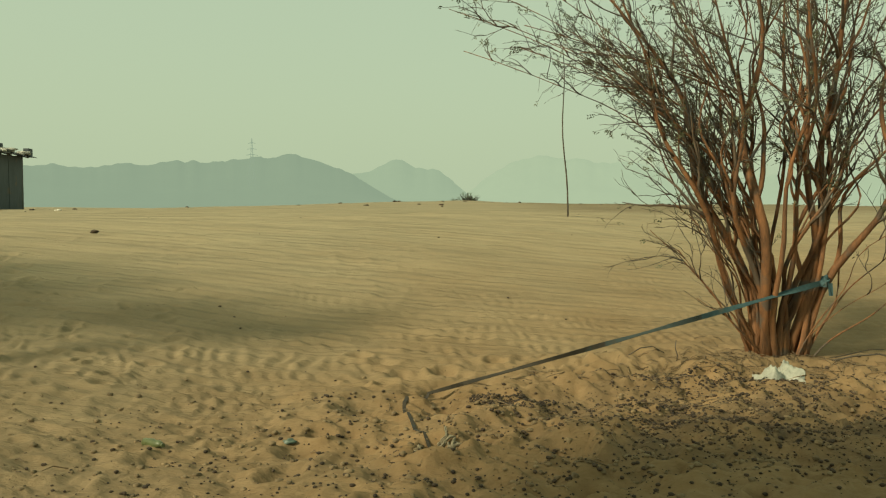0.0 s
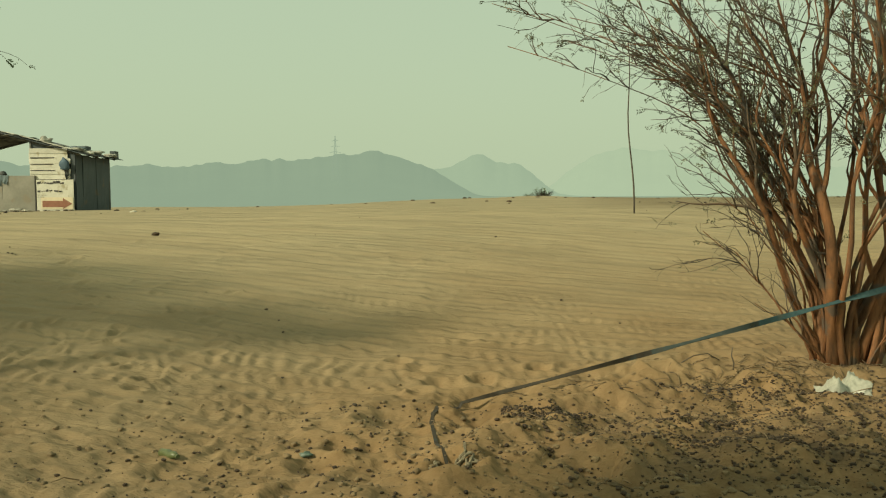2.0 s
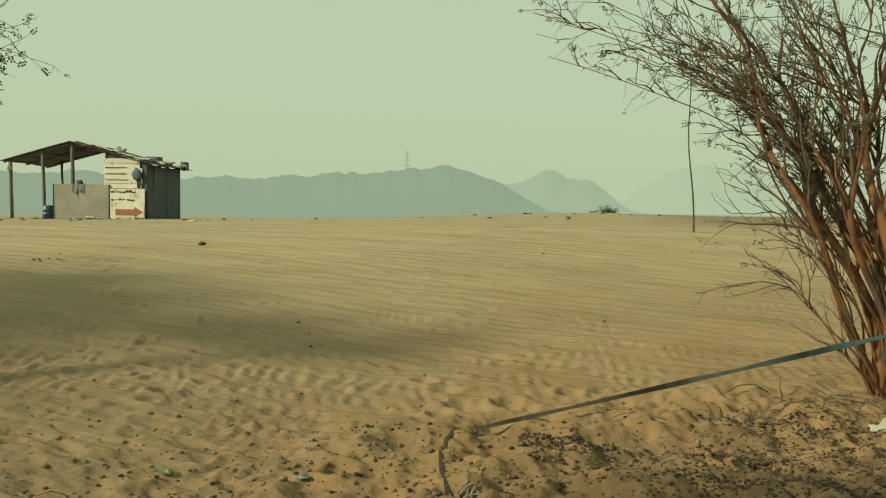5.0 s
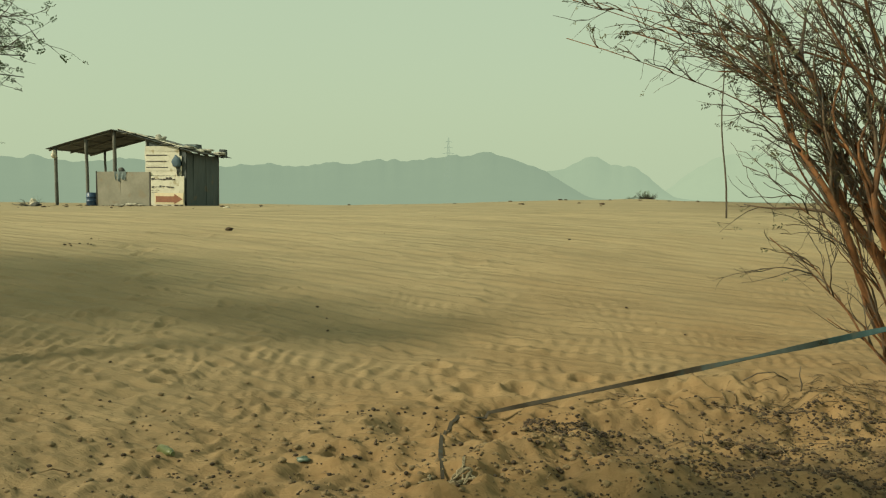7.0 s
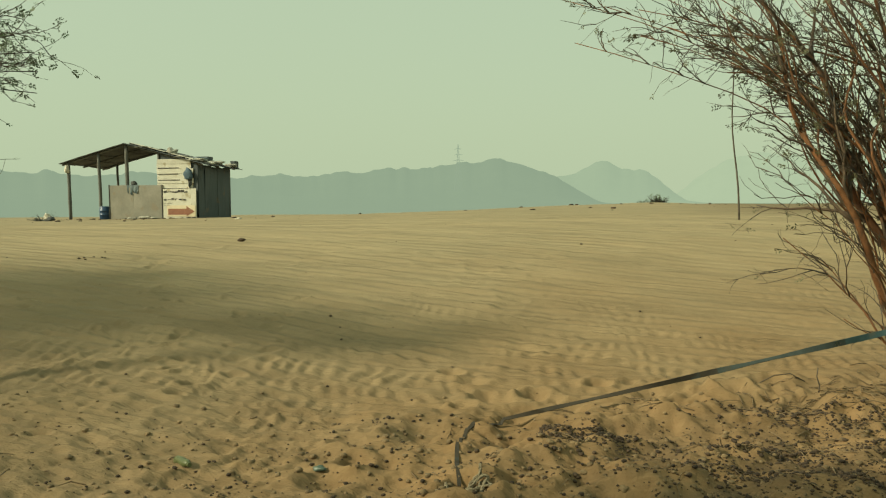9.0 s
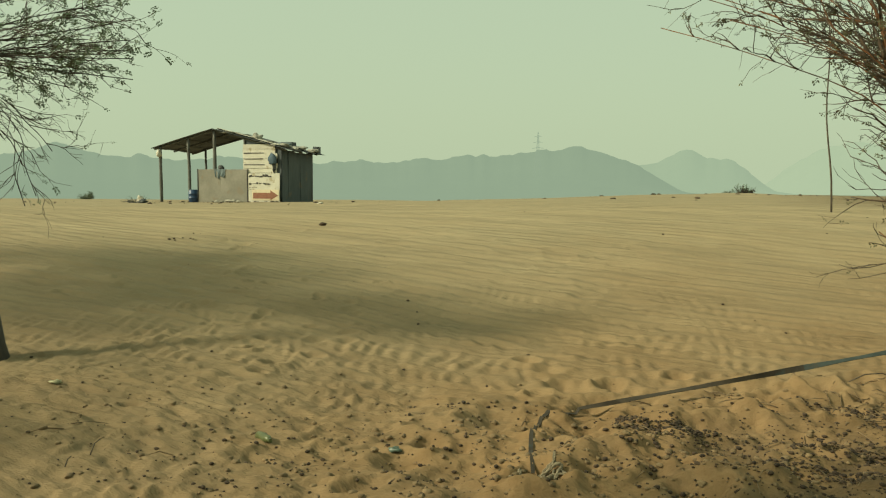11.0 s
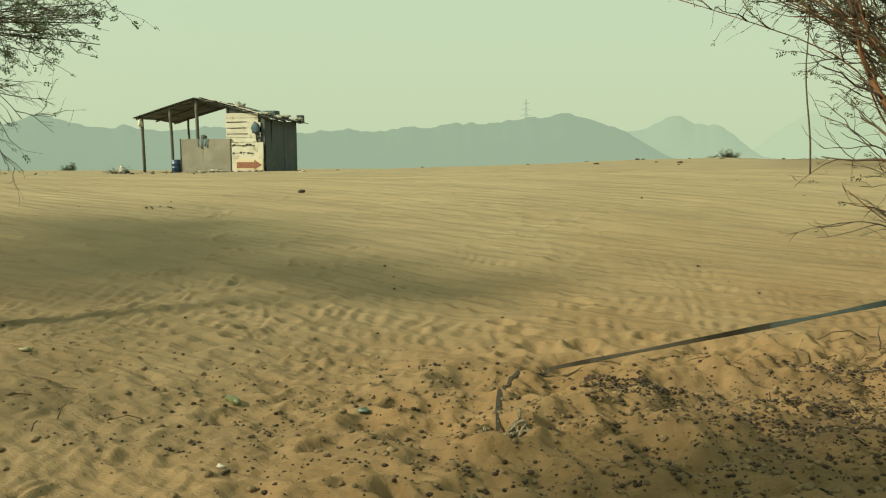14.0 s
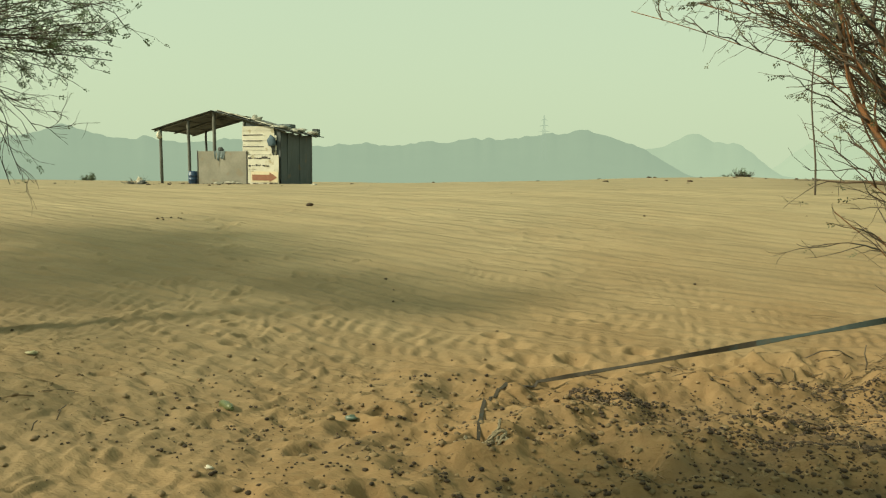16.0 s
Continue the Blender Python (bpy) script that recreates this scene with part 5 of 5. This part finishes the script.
spots = [(rng.uniform(-9, 3), rng.uniform(7.5, 17)) for _ in range(34)] + clump(rng, -6.15, 9.75, 0.3, 0.1, 9) + clump(rng, -3.0, 7.5, 1.2, 1.0, 8)
grit = Shape()
scatter(grit, lumps, spots, rng, 0.005, 0.017, 0.4, 1.4)
tagged(thing("dark_pebbles", grit, DUNG, "few small dark pebbles on the rippled slope", "pebbles"), kind="stuff")
s = Shape()
crumple(s, ground_at(-4.95, 11.2, 0.035), (0.055, 0.04, 0.03), rng)
thing("dark_clod", s, DUNG, "dark lump lying alone on the sand slope", "clod")

straws = Shape()
for cx, cy, sx, sy, n in ((2.35, 7.55, 0.5, 0.3, 120), (3.0, 7.25, 0.6, 0.35, 170), (3.9, 7.2, 0.6, 0.5, 170), (1.8, 6.6, 0.8, 0.4, 90), (-2.1, 4.1, 0.5, 0.4, 5), (0.9, 5.0, 0.9, 0.5, 50)):
    for x, y in clump(rng, cx, cy, sx, sy, n):
        w, ln = rng.uniform(0, 6.28), rng.uniform(0.04, 0.22)
        p0 = ground_at(x, y, 0.006)
        p2 = ground_at(x + ln * math.cos(w), y + ln * math.sin(w), 0.008)
        mid = (p0 + p2) / 2 + Vector((rng.gauss(0, 0.01), rng.gauss(0, 0.01), rng.uniform(0.004, 0.02)))
        straws.tube([p0, mid, p2], [0.0042, 0.004, 0.002], 3, False)
tagged(thing("straw_litter", straws, STRAW, "dry twigs and straw strewn on the sand", "straw"), kind="stuff")


def stick(points, r, label):
    s = Shape()
    s.tube([Vector(p) for p in points], [r * (1 - 0.12 * k) for k in range(len(points))], 5)
    return thing("stick", s, TWIG, label, "stick")


g = ground_at(2.18, 7.62)
stick([g + Vector((0, 0, -0.05)), g + Vector((0.01, 0, 0.06)), g + Vector((-0.01, 0.01, 0.13)), g + Vector((0.0, 0.02, 0.20))], 0.007, "short dead twig standing in the sand")
g = ground_at(2.02, 6.9)
stick([g, g + Vector((0.1, -0.1, 0.05)), g + Vector((0.2, -0.18, 0.02)), g + Vector((0.27, -0.24, 0.0))], 0.006, "thin dry twig lying on the dung")
g = ground_at(1.75, 7.7)
stick([g, g + Vector((0.12, 0.05, 0.06)), g + Vector((0.25, 0.1, 0.07)), g + Vector((0.36, 0.1, 0.01))], 0.006, "curved dry twig lying on the sand")
for x, y, dx, dy, dz in ((-2.27, 3.98, 0.03, 0.05, 0.06), (-2.28, 3.82, 0.02, 0.03, 0.04)):
    g = ground_at(x, y)
    stick([g + Vector((0, 0, -0.01)), g + Vector((dx * 0.5, dy * 0.5, dz)), g + Vector((dx, dy, dz * 1.3))], 0.004, "thin dry stalk sticking out of the sand")

g = ground_at(3.6, 7.55)
stick([g + Vector((0, 0, 0.02)), g + Vector((0.2, 0.02, 0.06)), g + Vector((0.42, -0.02, 0.09)), g + Vector((0.6, -0.1, 0.05)), g + Vector((0.72, -0.2, 0.0))], 0.009, "bent dead branch lying at the tree's foot")
g = ground_at(3.7, 7.8)
stick([g, g + Vector((0.2, 0.05, 0.03)), g + Vector((0.45, 0.12, 0.07)), g + Vector((0.62, 0.22, 0.05))], 0.007, "thin dead branch fallen beside the tree")

# ---- tether, rope, litter ----
STRAP_BLUE = surface("teal_webbing", (0.020, 0.050, 0.057), (0.046, 0.092, 0.097), scale=12, rough=0.8, bump=0.4, spots=((0.09, 0.085, 0.06), 4, 0.62))
STRAP_BROWN = surface("worn_webbing", (0.022, 0.018, 0.012), (0.052, 0.039, 0.024), scale=12, rough=0.85, bump=0.4, spots=((0.030, 0.050, 0.050), 5, 0.60))
STRAP_FADED = surface("faded_webbing", (0.019, 0.029, 0.027), (0.044, 0.058, 0.053), scale=12, rough=0.82, bump=0.4, spots=((0.055, 0.046, 0.03), 5, 0.55))
ROPE = surface("frayed_rope", (0.17, 0.14, 0.088), (0.31, 0.26, 0.175), scale=60, rough=0.95, bump=1.0)
BAG = surface("white_plastic", (0.25, 0.245, 0.20), (0.42, 0.41, 0.335), scale=9, rough=0.5, bump=0.2)
GREEN_PLASTIC = surface("green_plastic", (0.055, 0.07, 0.024), (0.13, 0.145, 0.062), scale=30, rough=0.35, bump=0.2)
WRAPPER = surface("pale_wrapper", (0.12, 0.11, 0.05), (0.50, 0.46, 0.28), scale=28, rough=0.5, bump=0.3)
TEAL_PLASTIC = surface("teal_plastic", (0.05, 0.08, 0.06), (0.11, 0.15, 0.115), scale=40, rough=0.4, bump=0.2)

rng = random.Random(5)
tied_to = min((p for p in stem_lines[3]), key=lambda p: abs(p.z - 0.76))
knot_at = Vector((tied_to.x - 0.02, tied_to.y - 0.06, 0.76))
strap = empty("tether_strap", Matrix.Translation(knot_at), "long twisted teal webbing strap tied to the tree", "strap")


def ribbon(points, widths, twists):
    """A flat webbing of 4 mm along a line."""
    s = Shape()
    n = len(points)
    for i, p in enumerate(points):
        d = (points[min(i + 1, n - 1)] - points[max(i - 1, 0)]).normalized()
        side = d.cross(Vector((0, 0, 1))).normalized()
        up = side.cross(d)
        a = side * math.cos(twists[i]) + up * math.sin(twists[i])
        b = d.cross(a) * 0.002
        h = a * (widths[i] / 2)
        s.v += [p + h + b, p - h + b, p - h - b, p + h - b]
    for i in range(n - 1):
        for k in range(4):
            q = (k + 1) % 4
            s.f.append((i * 4 + k, i * 4 + q, i * 4 + 4 + q, i * 4 + 4 + k))
    s.f += [(3, 2, 1, 0), tuple(4 * (n - 1) + k for k in range(4))]
    return s


GROUNDED = Vector((-0.1, 6.3, 0.0))
line, wide, turn = [], [], []
for i in range(121):
    t = i / 80
    if t <= 1:
        p = knot_at.lerp(GROUNDED, t)
        p.z = max(knot_at.z * (1 - t) - 0.004 * math.sin(math.pi * t), height(p.x, p.y) + 0.014)
    else:
        k = t * 2 - 2
        p = GROUNDED * (1 - k) ** 2 + Vector((-0.45, 6.05, 0)) * (2 * k * (1 - k)) + Vector((-0.04, 4.80, 0)) * k ** 2
        around = [height(p.x + dx, p.y + dy) for dx, dy in ((0, 0), (0.05, 0), (-0.05, 0), (0, 0.05), (0, -0.05), (0.09, 0.02), (-0.09, -0.02))]
        p.z = max(sum(around) / 7, around[0]) + 0.009
    line.append(p - knot_at)
    wide.append(0.050 - 0.020 * t + 0.004 * math.sin(t * 23))
    turn.append(0.95 + 0.65 * math.cos(2 * math.pi * t / 0.34) if t < 0.93 else max(0.1, 1.5 - 14 * (t - 0.93)))
part("webbing", ribbon(line[:29], wide[:29], turn[:29]), STRAP_BLUE, strap)
part("faded_webbing", ribbon(line[28:49], wide[28:49], turn[28:49]), STRAP_FADED, strap, "faded grey-teal stretch of the webbing")
part("worn_webbing", ribbon(line[48:], wide[48:], turn[48:]), STRAP_BROWN, strap, "dusty brown worn end of the webbing")
# loops round the stems and the knot
loop, wide, turn = [], [], []
for i in range(41):
    w = 2 * math.pi * i / 40
    loop.append(Vector((0.02 + 0.06 * math.cos(w), 0.055 + 0.065 * math.sin(w), 0.02 * math.sin(w * 2) + 0.01)))
    wide.append(0.05)
    turn.append(1.5)
part("loop", ribbon(loop, wide, turn), STRAP_BLUE, strap)
s = Shape()
crumple(s, Vector((0.02, -0.03, 0.0)), (0.03, 0.025, 0.05), rng, 0.7, 12, 16)
part("knot", s, STRAP_BLUE, strap, smooth=True)
s = Shape()
cloth(s, Vector((0.06, -0.04, 0.0)), Vector((1, 0.2, 0)), Vector((0.1, -0.1, -1)), 0.05, 0.13, rng, 0.006, 4, 6)
part("loose_end", s, STRAP_BLUE, strap)


def rope(points, r, s, twist=26):
    """Three strands laid round each other."""
    n = len(points)
    for k in range(3):
        path = []
        for i, p in enumerate(points):
            d = (points[min(i + 1, n - 1)] - points[max(i - 1, 0)]).normalized()
            a = d.orthogonal().normalized()
            b = d.cross(a)
            w = 2 * math.pi * k / 3 + i * 0.9
            path.append(p + (a * math.cos(w) + b * math.sin(w)) * r * 0.55)
        s.tube(path, [r * 0.62] * n, 5)


hobble = Shape()
pts = []
for i in range(70):
    w = 2 * math.pi * i / 69
    x, y = 0.0 + 0.12 * math.sin(w) + 0.03 * math.sin(3 * w), 4.72 + 0.08 * math.sin(2 * w) + 0.05 * math.cos(w)
    pts.append(ground_at(x, y, 0.018 + 0.012 * math.sin(w * 3)))
rope(pts, 0.010, hobble)
for k in range(5):
    p = ground_at(0.0 + rng.uniform(-0.12, 0.12), 4.72 + rng.uniform(-0.1, 0.1), 0.012)
    q = [p]
    for _ in range(7):
        nx_, ny_ = q[-1].x + rng.gauss(0.004, 0.022), q[-1].y + rng.gauss(0.01, 0.022)
        q.append(ground_at(nx_, ny_, 0.012))
    rope(q, 0.008, hobble)
thing("hobble_rope", hobble, ROPE, "frayed pale rope hobble lying looped on the sand", "rope")

# torn white sack by the tree
s = Shape()
rows_, cols_ = 22, 30
for top_side in (1, 0):
    n = len(s.v)
    for j in range(rows_ + 1):
        for i in range(cols_ + 1):
            u, v = i / cols_ - 0.5, j / rows_ - 0.5
            edge = 1 + 0.22 * noise.noise(Vector((u * 3, v * 3, 4.2)))
            x, y = u * 0.36 * edge, v * 0.26 * edge + 0.05 * math.sin(u * 7)
            fold = (0.14 * math.exp(-((u + 0.24) / 0.17) ** 2) + 0.11 * math.exp(-((u - 0.22) / 0.19) ** 2)) * (0.7 + 0.6 * v) + abs(noise.noise(Vector((u * 9 + 3, v * 3.5, 1.7)))) * 0.06 + abs(noise.noise(Vector((u * 21, v * 9, 8)))) * 0.03
            hump = max(0.0, 1 - (u / 0.5) ** 2) * max(0.0, 1 - (v / 0.5) ** 2)
            wx_, wy_ = 2.84 + x * 0.97 + y * 0.1, 6.86 + y * 0.97 - x * 0.1
            s.v.append(Vector((wx_, wy_, 0.012 * top_side + (fold + 0.02) * hump ** 0.5 + 0.0)))
    for j in range(rows_):
        for i in range(cols_):
            q = n + j * (cols_ + 1) + i
            f = (q, q + 1, q + cols_ + 2, q + cols_ + 1)
            s.f.append(f if top_side else f[::-1])
lift = lie(np.array([v.x for v in s.v]), np.array([v.y for v in s.v])) + relief(np.array([v.x for v in s.v]), np.array([v.y for v in s.v]))
for v, z in zip(s.v, lift):
    v.z += float(z)
thing("plastic_sack", s, BAG, "crumpled torn white plastic sack on the sand", "sack")

bottle = empty("bottle", Matrix.Translation(ground_at(-1.67, 4.73, 0.012)) @ pose(0, 0, 0, 0, 86, -35), "squashed small green plastic bottle half in sand", "bottle")
s = Shape()
prof = [(-0.085, 0.02), (-0.08, 0.027), (-0.04, 0.024), (-0.01, 0.027), (0.03, 0.024), (0.055, 0.026), (0.075, 0.016), (0.085, 0.011)]
s.tube([Vector((0.003 * math.sin(z * 60), 0, z)) for z, _ in prof], [r for _, r in prof], 12)
part("body", s, GREEN_PLASTIC, bottle, smooth=True)
s = Shape()
s.tube([Vector((0, 0, 0.085)), Vector((0, 0, 0.1))], [0.013, 0.013], 10)
part("cap", s, GREEN_PLASTIC, bottle)


def scrap(x, y, size, material, label, name="plastic_scrap"):
    s = Shape()
    crumple(s, ground_at(x, y, size * 0.25), (size, size * 0.7, size * 0.45), rng, 0.5)
    return thing(name, s, material, label, "litter")


scrap(-0.9, 4.92, 0.035, TEAL_PLASTIC, "crumpled teal plastic scrap in a footprint")
scrap(-3.45, 4.87, 0.038, WRAPPER, "crumpled pale plastic wrapper on the sand")
scrap(-1.18, 3.92, 0.022, RAG_WHITE, "tiny white paper scrap on the sand")
scrap(4.25, 7.0, 0.07, RAG_WHITE, "white plastic scrap on the sand under the tree")
scrap(-8.6, 17.5, 0.06, RAG_WHITE, "pale scrap lying on the dune slope")
